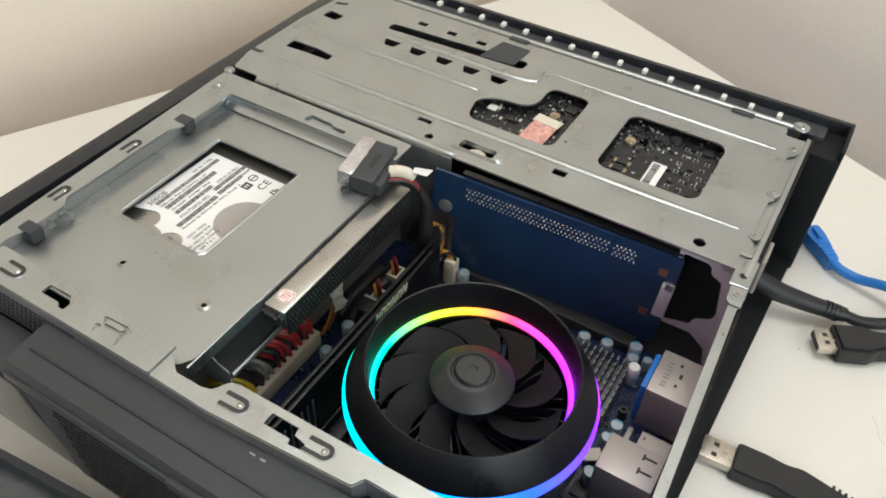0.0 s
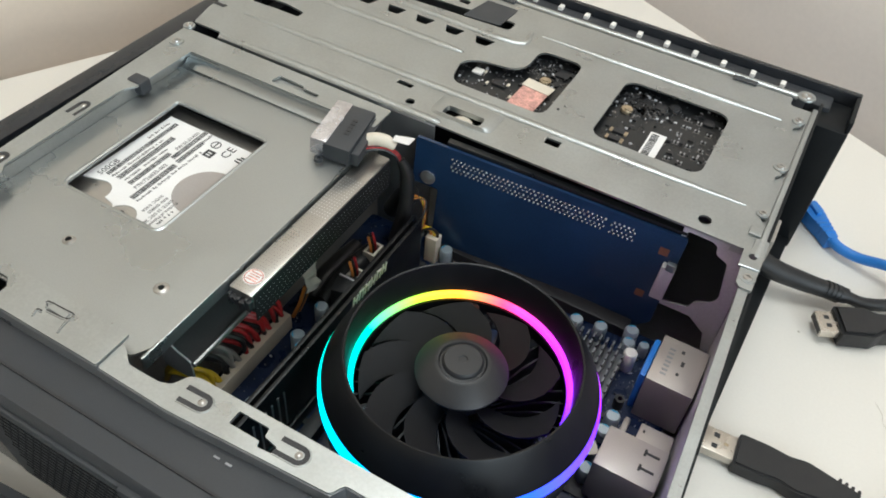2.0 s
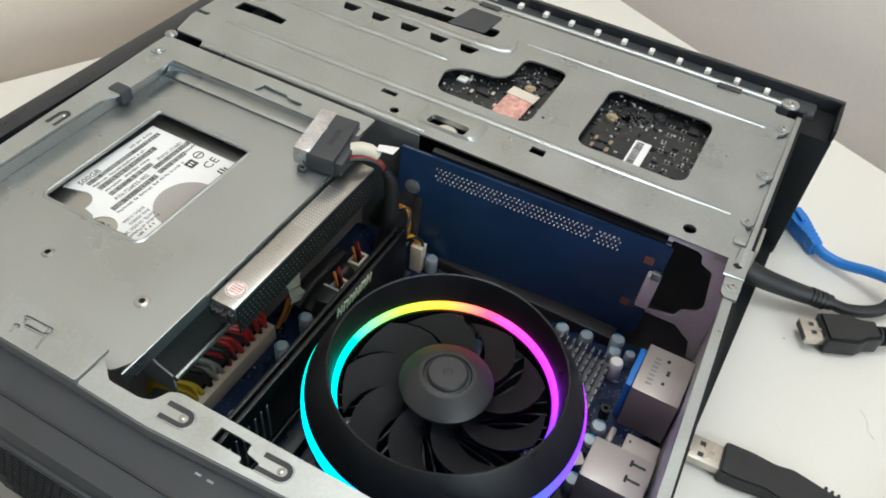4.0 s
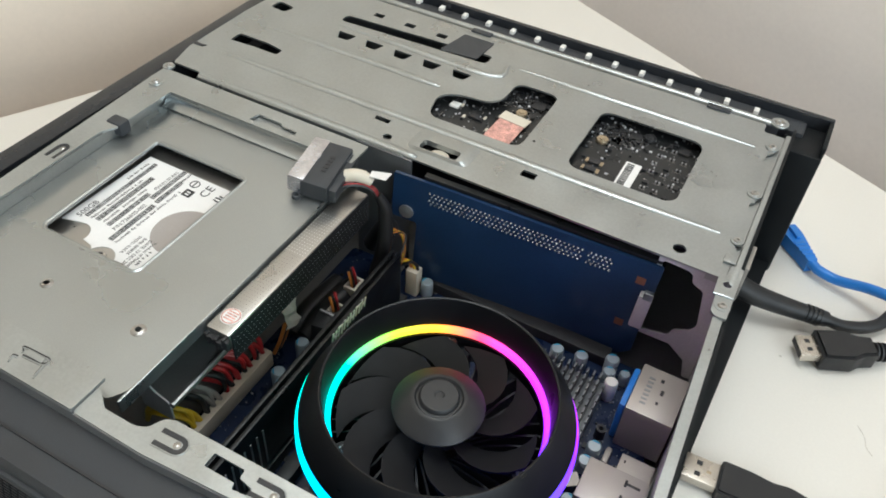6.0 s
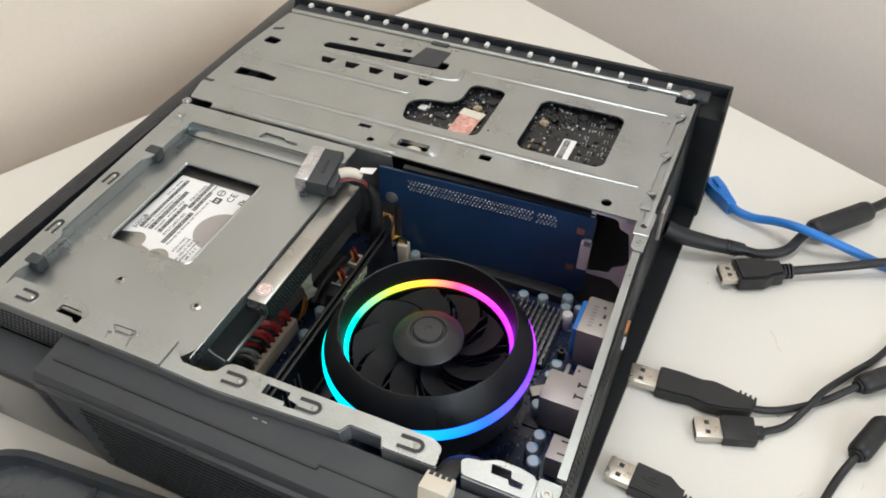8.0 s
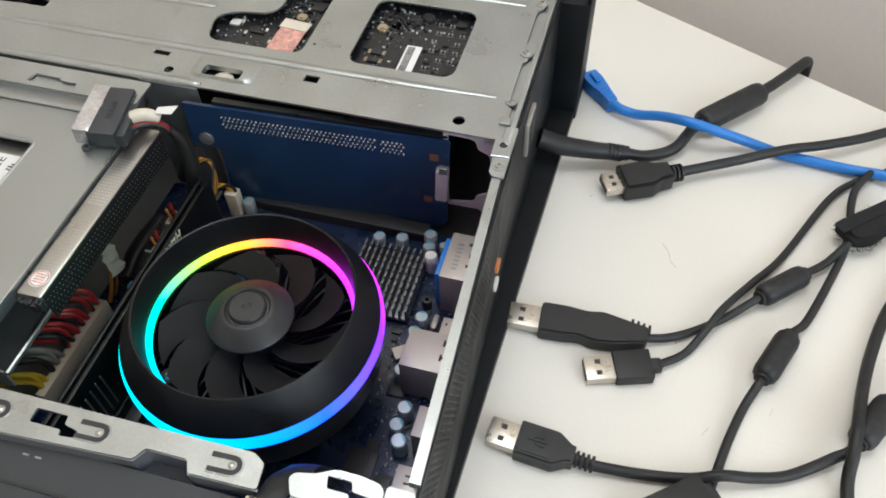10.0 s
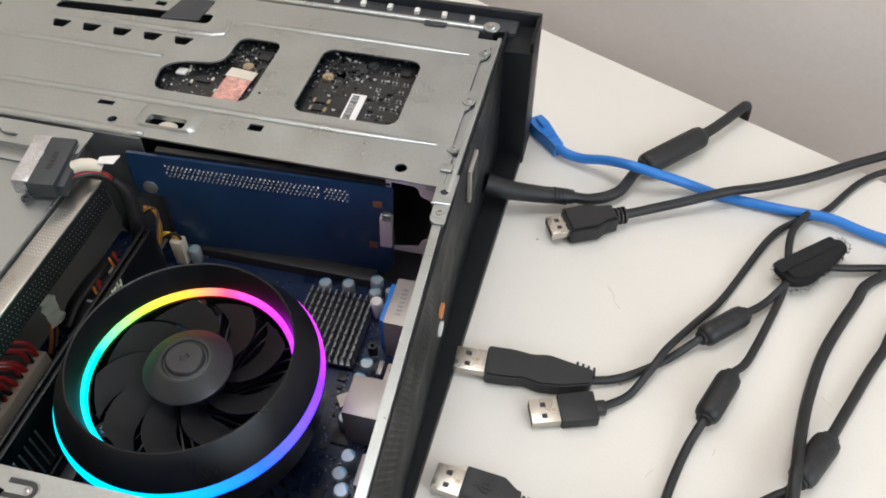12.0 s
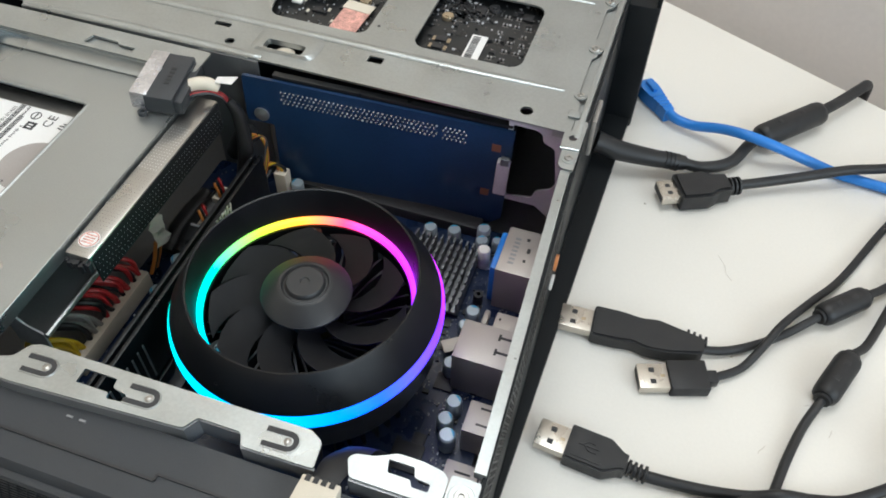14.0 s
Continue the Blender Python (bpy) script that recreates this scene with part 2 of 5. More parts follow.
def tube(pts, r, seg=10, steps=8, bm=None):
    """A round cable through the points; r is one radius or one for each point."""
    bm = bm or bmesh.new()
    line = smooth_line(pts, steps)
    radii = [r] * len(line) if not isinstance(r, (list, tuple)) else [float(np.interp(i / steps, range(len(pts)), r)) for i in range(len(line))]
    up, rings = Vector((0, 0, 1)), []
    for i, p in enumerate(line):
        way = (line[min(i + 1, len(line) - 1)] - line[max(i - 1, 0)]).normalized()
        side = way.cross(up)
        side = side.normalized() if side.length > 1e-4 else Vector((1, 0, 0))
        up = side.cross(way).normalized()
        rings.append([bm.verts.new(p + radii[i] * (side * math.cos(2 * math.pi * k / seg) + up * math.sin(2 * math.pi * k / seg))) for k in range(seg)])
    for a, b in zip(rings, rings[1:]):
        for k in range(seg):
            bm.faces.new((a[k], a[(k + 1) % seg], b[(k + 1) % seg], b[k]))
    bm.faces.new(rings[0]), bm.faces.new(rings[-1])
    bmesh.ops.recalc_face_normals(bm, faces=bm.faces)
    return bm


def soft(ob, angle=40):
    """Smooth shading with sharp edges kept."""
    bm = bmesh.new()
    bm.from_mesh(ob.data)
    for f in bm.faces:
        f.smooth = True
    for e in bm.edges:
        e.smooth = len(e.link_faces) == 2 and e.calc_face_angle(0) < radians(angle)
    bm.to_mesh(ob.data)
    bm.free()
    return ob


def part(name, bm, material, parent=None, label="", m=None):
    me = bpy.data.meshes.new(name)
    bm.to_mesh(me)
    bm.free()
    me.materials.append(material)
    ob = new(name, me)
    soft(ob)
    if m:
        ob.matrix_basis = m
    if parent:
        ob.parent = parent
    return tagged(ob, label)


def thing(name, label, category, group="", at=None):
    ob = new(name)
    ob.empty_display_size = 0.01
    if at:
        ob.matrix_basis = at
    return tagged(ob, label, category, group)


def same_mesh(name, ob, parent, m):
    """Another piece that shares ob's mesh."""
    o = new(name, ob.data)
    o.matrix_basis = m
    o.parent = parent
    return o


def structure(name, bm, material, label):
    ob = part(name, bm, material)
    return tagged(ob, label, name.split("_")[0], kind="structure")


# ---- room ----
# the desk's corner stands behind the case; its two edges run along the walls
CORNER, ALONG = Vector((-0.2180, 0.3710, 0)), radians(-26.4)
DESKM = Matrix.Translation(CORNER) @ Matrix.Rotation(ALONG, 4, "Z")
bm = cube(0, 1.5, -0.85, 0, -0.028, 0, 0.0015)
bm.transform(DESKM)
desk = thing("desk", "white laminate desk with a few scuffs and scratches", "desk")
part("desktop", bm, DESK, desk)
for x, y in ((0.05, -0.05), (1.45, -0.05), (0.05, -0.8), (1.45, -0.8)):
    bm = cube(x - 0.025, x + 0.025, y - 0.025, y + 0.025, -0.73, -0.028, 0.003)
    bm.transform(DESKM)
    part("leg", bm, DESK, desk)
# wall_front and ceiling are out of view, added to bounce light
for name, b, material, label in (
        ("floor", (-0.13, 2.4, -2.5, 0.2, -0.75, -0.73), FLOORMAT, "dark wooden floor under the desk"),
        ("wall_left", (-0.13, -0.035, -2.5, 0.09, -0.73, 1.7), WALLPAINT, "plain beige painted wall beside the desk"),
        ("wall_back", (-0.035, 2.4, 0.09, 0.2, -0.73, 1.7), WALLSHADE, "plain painted wall behind the desk, shade greyed into its colour"),
        ("wall_front", (-0.13, 2.4, -2.6, -2.5, -0.73, 1.7), WALLPAINT, "unseen wall added behind the camera to bounce light"),
        ("ceiling", (-0.13, 2.5, -2.6, 0.2, 1.7, 1.8), CEILPAINT, "unseen white ceiling added to bounce light")):
    bm = cube(*b)
    bm.transform(DESKM)
    structure(name, bm, material, label)

# ---- computer case ----
case = thing("computer_case", "open slim desktop computer case of galvanised steel and black plastic", "computer case")
H = 0.083
T = 0.001


def slot(x0, x1, y0, y1, r=0.001):
    return rrect(x0, y0, x1, y1, r, 3)


# top plate over the card bay
plate_out = rounded([(-0.262, -0.004), (-0.245, -0.004), (-0.244, -0.0075), (0.0205, -0.0075), (0.0205, 0.0125), (0.0185, 0.0140), (0.0185, 0.0450), (0.0205, 0.0465), (0.0205, 0.0570), (0.0175, 0.0590), (0.0175, 0.0860), (0.0205, 0.0880), (0.0205, 0.100), (0.012, 0.104), (0.012, 0.1105),
                     (-0.262, 0.1105), (-0.266, 0.06), (-0.266, 0.012)], 0.0015, 2)
win1 = rounded([(-0.136, 0.044), (-0.128, 0.050), (-0.112, 0.052), (-0.107, 0.058), (-0.107, 0.076), (-0.084, 0.076), (-0.084, 0.026), (-0.132, 0.026)], 0.006, 5)
win2 = rrect(-0.061, 0.026, -0.010, 0.077, 0.006, 5)
holes = [win1, win2, disc(0, 0, 0.0028), disc(-0.139, 0.0005, 0.0022), slot(-0.152, -0.144, 0.0095, 0.0125, 0.0005), slot(-0.0755, -0.0685, 0.008, 0.0125, 0.0005),
         rounded([(-0.217, 0.079), (-0.217, 0.086), (-0.150, 0.090), (-0.129, 0.092), (-0.129, 0.083)], 0.003, 3),
         slot(-0.205, -0.199, 0.0935, 0.0975, 0.0005), slot(-0.185, -0.179, 0.0935, 0.0975, 0.0005), slot(-0.165, -0.159, 0.0935, 0.0975, 0.0005),
         rounded([(-0.253, 0.029), (-0.253, 0.037), (-0.235, 0.037), (-0.224, 0.035), (-0.224, 0.030), (-0.238, 0.030)], 0.001, 2),
         rounded([(-0.258, 0.070), (-0.248, 0.069), (-0.246, 0.076), (-0.257, 0.078)], 0.002, 3),
         rrect(-0.1225, 0.0002, -0.1035, 0.0068, 0.0015, 3)]
vents = []
for i in range(5):
    x = -0.205 + 0.0175 * i
    vents.append(x)
    holes.append(rounded([(x - 0.006, 0.069), (x + 0.005, 0.069), (x + 0.003, 0.0625), (x - 0.003, 0.0625)], 0.001, 2))
top_plate = part("top_plate", sheet(plate_out, holes, H - T, H), STEEL, case, "galvanised steel cover with punched windows and pressed beads")
# its folded front lip
bm = cube(-0.244, -0.126, -0.0080, -0.0070, H - 0.014, H - 0.0003, 0.0002)
part("front_lip", bm, STEEL, case)


def bead(pts, r=0.0022, h=0.0011):
    """A low pressed ridge along a line."""
    bm = tube(pts, [r * 0.5, *([r] * (len(pts) - 2)), r * 0.5], 8, 4)
    for v in bm.verts:
        v.co.z = H + max(-0.0006, (v.co.z - H) * h / r)
    return bm


for pts in ([(-0.246, 0.0515, H), (-0.21, 0.0515, H), (-0.15, 0.0510, H), (-0.139, 0.0510, H)],
            [(-0.248, 0.0170, H), (-0.2, 0.0170, H), (-0.128, 0.0175, H), (-0.03, 0.0175, H), (0.012, 0.0185, H)],
            [(-0.244, -0.0055, H), (-0.2, -0.0055, H), (-0.13, -0.0055, H), (-0.12, -0.0055, H)],
            [(-0.215, 0.0745, H), (-0.18, 0.0745, H), (-0.122, 0.0745, H), (-0.118, 0.088, H)],
            [(-0.112, 0.0885, H), (-0.08, 0.0885, H), (-0.02, 0.0885, H), (0.011, 0.0885, H)]):
    part("pressed_bead", bead(pts), STEEL, top_plate)
# a clip below the pressed bump
part("clip", lathe([(0, 0.0016), (0.0032, 0.0014), (0.0052, 0), (0, 0)], 16, m=Matrix.Translation((-0.1135, 0.0028, H - 0.0026))), CREAM, case, "cream plastic clip")
bump = [rrect(-0.1290, -0.0012, -0.0970, 0.0165, 0.004, 4), rrect(-0.1262, -0.0004, -0.0998, 0.0128, 0.003, 4), rrect(-0.1225, 0.0002, -0.1035, 0.0068, 0.0015, 4), rrect(-0.1222, 0.0004, -0.1038, 0.0065, 0.0014, 4)]
bm = bmesh.new()
rings = [[bm.verts.new((x, y, z)) for x, y in r] for r, z in zip(bump, (H - 0.0002, H + 0.0014, H + 0.0013, H - 0.0012))]
for ra, rb in zip(rings, rings[1:]):
    for i in range(len(ra)):
        bm.faces.new((ra[i - 1], ra[i], rb[i], rb[i - 1]))
part("clip_bump", bm, STEEL, top_plate, "pressed bump round the clip opening")
part("pinhole", sheet(disc(-0.0800, 0.0345, 0.0007, 10), (), H, H + 0.0002), INK, top_plate)
for x, y, deg in ((-0.2630, 0.0165, 0), (-0.2570, 0.0885, 20)):
    part("stamped_notch", sheet(rounded([(-0.004, -0.0012), (0.003, -0.0012), (0.004, 0.0012), (0.001, 0.0006), (-0.003, 0.0012)], 0.0003, 2), (), 0.0, 0.0003, Matrix.Translation((x, y, H)) @ Matrix.Rotation(radians(deg), 4, "Z")), INK, top_plate)
part("edge_strip", cube(0.0130, 0.0224, -0.0068, 0.106, H - 0.0042, H - 0.0016), STEEL, top_plate)
part("slit_backing", cube(-0.212, -0.170, -0.0246, -0.0150, H - 0.0026, H - 0.0016), STEEL, case)
# black tape over the far slot
part("tape", sheet(rounded([(-0.156, 0.082), (-0.152, 0.104), (-0.134, 0.104), (-0.135, 0.084)], 0.001, 2), (), H, H + 0.0004), PLASTIC, case, "black tape patch")

# far rail, a rolled edge, and the black rim with white pegs behind it
bm = tube([(-0.262, 0.1145, H - 0.0015), (-0.15, 0.1145, H - 0.0015), (0.014, 0.1145, H - 0.0015)], 0.0022, 10, 4)
part("far_rail", bm, STEEL, case)
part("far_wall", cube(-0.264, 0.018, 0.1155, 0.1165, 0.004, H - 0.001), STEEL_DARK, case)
for x in (-0.145, -0.012):
    part("latch_tab", cube(x - 0.006, x + 0.006, 0.109, 0.113, H - 0.001, H + 0.0008, 0.0004), PLASTIC, case, "black latch tab")
rim = part("rear_rim", cube(-0.268, 0.030, 0.1185, 0.131, 0.010, H - 0.004, 0.0015), PLASTIC, case, "black plastic rim with white pegs")
part("rim_edge", cube(-0.272, 0.0417, 0.1318, 0.1352, 0.002, H, 0.001), GLOSS, case)
peg = None
for i in range(18):
    x, y = 0.0048 - 0.01538 * i, 0.1252 + 0.0003 * i
    if peg is None:
        peg = part("peg", cube(-0.0013, 0.0013, -0.0022, 0.0020, -0.0030, 0.0024, 0.0003), WHITE, rim, "small white peg")
        peg.matrix_basis = Matrix.Translation((x, y, H - 0.0045))
    else:
        same_mesh("peg", peg, rim, Matrix.Translation((x, y, H - 0.0045)))

# black plastic column at the rear corner
corner = part("corner_post", cube(0.0215, 0.0417, 0.105, 0.1314, 0.0, H - 0.0065, 0.0015), REARBLACK, case, "black plastic corner post")
part("corner_lip", cube(0.0396, 0.0417, 0.1060, 0.1315, H - 0.0064, H - 0.0005, 0.0006), REARBLACK, corner)
bm = sheet(rounded([(0.0265, -0.185), (0.0305, -0.185), (0.0413, 0.1345), (0.0265, 0.1345)], 0.001, 2), (), 0.0, 0.006)
part("base_skirt", bm, REARBLACK, case)

# drive bay: rails, sunken tray and window over the drive
bay = sheet(rounded([(-0.262, -0.0105), (-0.262, -0.020), (-0.2555, -0.176), (-0.2445, -0.176), (-0.2475, -0.160), (-0.2450, -0.150), (-0.2450, -0.132), (-0.2485, -0.128), (-0.2485, -0.066), (-0.2450, -0.060), (-0.2450, -0.0252), (-0.142, -0.0252), (-0.142, -0.0105)], 0.0012, 2),
            [rounded([(-0.2000, -0.0225), (-0.1985, -0.0170), (-0.1850, -0.0175), (-0.1840, -0.0190), (-0.1755, -0.0190), (-0.1750, -0.0222), (-0.1850, -0.0225), (-0.1860, -0.0232)], 0.0005, 2)], H - T, H)
bay_rail = part("bay_rail", bay, STEEL, case)
TZ = H - 0.007
SX, SY = -0.0095, 0.0035  # the sunken features
tray_out = rounded([(-0.2480, -0.0262), (-0.2480, -0.163), (-0.240, -0.1655), (-0.146, -0.167), (-0.142, -0.160), (-0.142, -0.0262)], 0.002, 2)
hddwin = rounded([(x + SX, y + SY) for x, y in ((-0.2210, -0.0560), (-0.2190, -0.0550), (-0.1715, -0.0550), (-0.1695, -0.0565), (-0.1695, -0.1205), (-0.1715, -0.1225), (-0.2180, -0.1225), (-0.2200, -0.1205))], 0.0055, 5)
tray = part("drive_tray", sheet(tray_out, [hddwin, disc(-0.1580, -0.1395, 0.0012), disc(-0.2030, -0.1400, 0.0020)], TZ - T, TZ), TRAYSTEEL, case, "sunken galvanised steel drive tray")
part("tray_side", cube(-0.2492, -0.2482, -0.165, -0.0262, TZ - 0.001, H - T - 0.0002), STEEL, tray)
part("tray_back", cube(-0.2480, -0.142, -0.0260, -0.0250, TZ - 0.001, H - T - 0.0002), STEEL, tray)


def cove(a, b, inward, w, top, low):
    """A hollow pressed curve that leads from a rail down to the sunken tray."""
    bm = bmesh.new()
    rows = []
    for i in range(9):
        q = radians(90) * i / 8
        off, z = w * (1 - math.cos(q)), top - (top - low) * math.sin(q)
        rows.append([bm.verts.new((p[0] + inward[0] * off, p[1] + inward[1] * off, z)) for p in (a, b)])
    for ra, rb in zip(rows, rows[1:]):
        bm.faces.new((ra[0], ra[1], rb[1], rb[0]))
    bmesh.ops.recalc_face_normals(bm, faces=bm.faces)
    bmesh.ops.solidify(bm, geom=bm.faces[:], thickness=0.0005)
    return bm


part("tray_cove", cove((-0.2474, -0.0258), (-0.1440, -0.0258), (0, -1), 0.0040, H - T, TZ + 0.0009), TRAYSTEEL, tray)
part("tray_edge", cube(-0.1425, -0.1415, -0.166, -0.030, TZ - 0.006, TZ + 0.0002, 0.0003), STEEL, tray)
for x, y, r in ((-0.1580, -0.1395, 0.0030), (-0.2030, -0.1400, 0.0026)):
    part("rivet", lathe([(0.0012, 0.0), (0.0012, 0.0007), (r * 0.7, 0.0007), (r, 0)], 18, m=Matrix.Translation((x, y, TZ))), BRUSHED, tray)
bm = tube([(p[0], p[1], TZ - 0.0006) for p in hddwin + hddwin[:1]], 0.0010, 8, 1)
part("window_rim", bm, STEEL, tray)
for x, y in ((-0.2480, -0.056), (-0.2450, -0.150)):
    part("catch", cube(-0.0045, 0.0040, -0.0032, 0.0032, -0.006, 0.0008, 0.0012, Matrix.Translation((x, y, H)) @ Matrix.Rotation(radians(0), 4, "Z")), PLASTIC, case, "black plastic catch")


def hook(x, y, turn=0.0, z=H, parent=None, w=0.0098, d=0.0050):
    """A stamped tongue: a dark U-shaped slot round a springy tab with a dimple."""
    m = Matrix.Translation((x, y, z)) @ Matrix.Rotation(turn, 4, "Z")
    line = [(-w / 2, d / 2), (0, d / 2), (w / 2 - d / 2, d / 2)] + [(w / 2 - d / 2 + d / 2 * math.cos(radians(a)), d / 2 * math.sin(radians(a))) for a in (60, 30, 0, -30, -60)] + \
           [(w / 2 - d / 2, -d / 2), (0, -d / 2), (-w / 2, -d / 2)]
    g = []
    for i, p in enumerate(line):
        a, b = Vector(line[max(i - 1, 0)]), Vector(line[min(i + 1, len(line) - 1)])
        n = (b - a).normalized()
        g.append((Vector(p), Vector((-n.y, n.x))))
    k = 0.0008
    outline = [tuple(p + n * k) for p, n in g] + [tuple(p - n * k) for p, n in reversed(g)]
    slit = part("slit", sheet(outline, (), 0.0, 0.00025, m), INK, parent, "dark stamped slit")
    part("dimple", lathe([(0, 0.0005), (0.0007, 0.0004), (0.0013, 0)], 14, m=m @ Matrix.Translation((w / 2 - d * 0.55, 0, 0))), BRUSHED, parent)
    part("slit_rim", tube([m @ Vector((p.x + n.x * 0.00105, p.y + n.y * 0.00105, 0.0)) for p, n in g], 0.0003, 6, 2), STEEL, parent)


# front rail: the left length with the tray's flange, then the right lengths
front = part("front_rail", sheet(rounded([(-0.2530, -0.1785), (-0.1468, -0.1785), (-0.1468, -0.164), (-0.158, -0.1635), (-0.2440, -0.1635), (-0.2440, -0.1685), (-0.2530, -0.1700)], 0.001, 2),
                                 [rounded([(-0.210, -0.1680), (-0.210, -0.1727), (-0.2000, -0.1727), (-0.1985, -0.1745), (-0.1955, -0.1745), (-0.1955, -0.1712), (-0.1985, -0.1680)], 0.0006, 2)], H - 0.0003, H + 0.0010),
             STEEL, case, "folded galvanised steel front rail")
# the fold is the rail's own sheet, coloured darker for its shaded face
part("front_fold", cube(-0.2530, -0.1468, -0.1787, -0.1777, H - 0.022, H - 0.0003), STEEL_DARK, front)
bm = bmesh.new()
for i in range(24):
    for j in range(6):
        x, z = -0.250 + 0.0026 * i + 0.0013 * (j % 2), H - 0.020 + 0.0027 * j
        box(bm, x, x + 0.0016, -0.1790, -0.17865, z, z + 0.0016)
tagged(part("fold_perforation", bm, INK, front), kind="stuff")
hook(-0.229, -0.1705, 0, H + 0.0010, front)
for k, pts in enumerate(([(-0.1712, -0.1738), (-0.1718, -0.1715), (-0.1700, -0.1712)], [(-0.1702, -0.1690), (-0.1715, -0.1672), (-0.1640, -0.1668), (-0.1602, -0.1668), (-0.1606, -0.1692), (-0.1690, -0.1700)], [(-0.1602, -0.1692), (-0.1596, -0.1725), (-0.1590, -0.1745)])):
    part("lance_slit", tube([(x - 0.0075, y - 0.0010, H + 0.0009) for x, y in pts], 0.00040, 6, 3), INK, front)
    part("lance_edge", tube([(x - 0.0071, y - 0.0016, H + 0.0011) for x, y in pts], 0.00036, 6, 3), STEEL, front)
part("lance_tongue", cube(-0.1765, -0.1687, -0.1705, -0.1686, H + 0.0008, H + 0.0014, 0.0002), STEEL, front)
for x, y in ((-0.2530, -0.086), (-0.2530, -0.128)):
    hook(x, y, radians(90), H, bay_rail, 0.0095, 0.0042)
rail2 = part("front_rail", sheet(rounded([(-0.1465, -0.1785), (-0.1465, -0.1675), (-0.144, -0.1685), (-0.139, -0.1725), (-0.1265, -0.1725), (-0.1225, -0.1710), (-0.1200, -0.1660), (-0.1165, -0.1645), (-0.023, -0.1635),
                                           (-0.0185, -0.1660), (-0.0175, -0.1745), (-0.0405, -0.1750), (-0.0425, -0.1710), (-0.0570, -0.1710), (-0.0595, -0.1755), (-0.118, -0.1790)], 0.0012, 3),
                                [rounded([(-0.0985, -0.1675), (-0.0985, -0.1725), (-0.0870, -0.1725), (-0.0865, -0.1745), (-0.0810, -0.1740), (-0.0812, -0.1715), (-0.0865, -0.1705), (-0.0870, -0.1675)], 0.0005, 2)], H - T, H),
             STEEL, case, "folded galvanised steel front rail with stamped tongues")
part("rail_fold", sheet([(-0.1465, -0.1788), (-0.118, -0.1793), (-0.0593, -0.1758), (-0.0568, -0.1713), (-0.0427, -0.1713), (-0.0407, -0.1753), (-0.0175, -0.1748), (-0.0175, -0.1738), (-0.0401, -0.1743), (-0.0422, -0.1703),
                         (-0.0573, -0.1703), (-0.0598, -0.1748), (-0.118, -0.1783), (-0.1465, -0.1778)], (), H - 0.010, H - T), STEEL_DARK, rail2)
for x, y in ((-0.1125, -0.1714), (-0.0765, -0.1704), (-0.0305, -0.1694)):
    hook(x, y, radians(2), H, rail2, 0.0100, 0.0048)
rail3 = part("front_rail", sheet(rounded([(-0.0070, -0.1735), (-0.0095, -0.1680), (-0.008, -0.1662), (-0.002, -0.1650), (0.004, -0.1620), (0.012, -0.1620), (0.0185, -0.1630), (0.0205, -0.1650), (0.0205, -0.1735)], 0.0012, 3),
                                [rounded([(0.002, -0.1645), (0.003, -0.1685), (0.010, -0.1685), (0.0110, -0.1705), (0.0160, -0.1705), (0.0160, -0.1680), (0.0110, -0.1675), (0.0100, -0.1645)], 0.0005, 2)], H - T, H),
             STEEL, case, "short folded steel rail beside the corner")
part("rail_fold", cube(-0.0070, 0.0205, -0.1742, -0.1732, H - 0.010, H - T), STEEL_DARK, rail3)

# rear panel with its bright folded top edge
def rear_x(y):
    return 0.0250 - 0.028 * min(y, 0.0)


rear = part("rear_panel", sheet([(rear_x(-0.176), -0.176), (rear_x(-0.176) + 0.0013, -0.176), (0.0263, 0.0), (0.0263, 0.117), (0.0250, 0.117), (0.0250, 0.0)], (), 0.004, H - 0.002), REARBLACK, case, "black rear panel with ventilation slits")
part("rear_edge", sheet([(0.0215, -0.029), (0.0252, -0.029), (0.0303, -0.160), (0.0266, -0.160)], (), H - 0.0040, H - 0.0005), STEEL, rear)
part("rear_edge", cube(0.0225, 0.0248, -0.010, 0.106, H - 0.004, H + 0.0005, 0.0005), STEEL, rear)
bm = bmesh.new()
for i in range(48):
    for j in range(12):
        y, z = -0.170 + i * 0.0028 + (j % 2) * 0.0014, 0.046 + j * 0.0027
        x = rear_x(y) + 0.0012
        box(bm, x, x + 0.0002, y, y + 0.0016, z, z + 0.0007)
tagged(part("vent_slit", bm, RUBBER, rear), kind="stuff")
for x, y, r in ((0.0232, -0.0228, 0.0032), (0.0195, 0.017, 0.0028), (0.0190, 0.052, 0.0034), (0.0185, 0.092, 0.0032), (0.0175, 0.1150, 0.0045), (0.0255, -0.1690, 0.0040),
                (-0.2565, -0.0225, 0.0036), (-0.2610, -0.0085, 0.0030), (-0.2505, -0.1735, 0.0028)):
    plate = part("screw_tab", lathe([(r * 0.45, 0.0), (r * 0.95, 0.0), (r, -0.0004), (r, -0.0010), (r * 0.45, -0.0010)], 18, True, Matrix.Translation((x, y, H + 0.0006))), STEEL, case)
    part("screw", lathe([(0, 0.0), (r * 0.20, 0.0), (r * 0.26, 0.0006), (r * 0.50, 0.0006), (r * 0.58, 0.0)], 18, m=Matrix.Translation((x, y, H + 0.0006))), BRUSHED, plate)
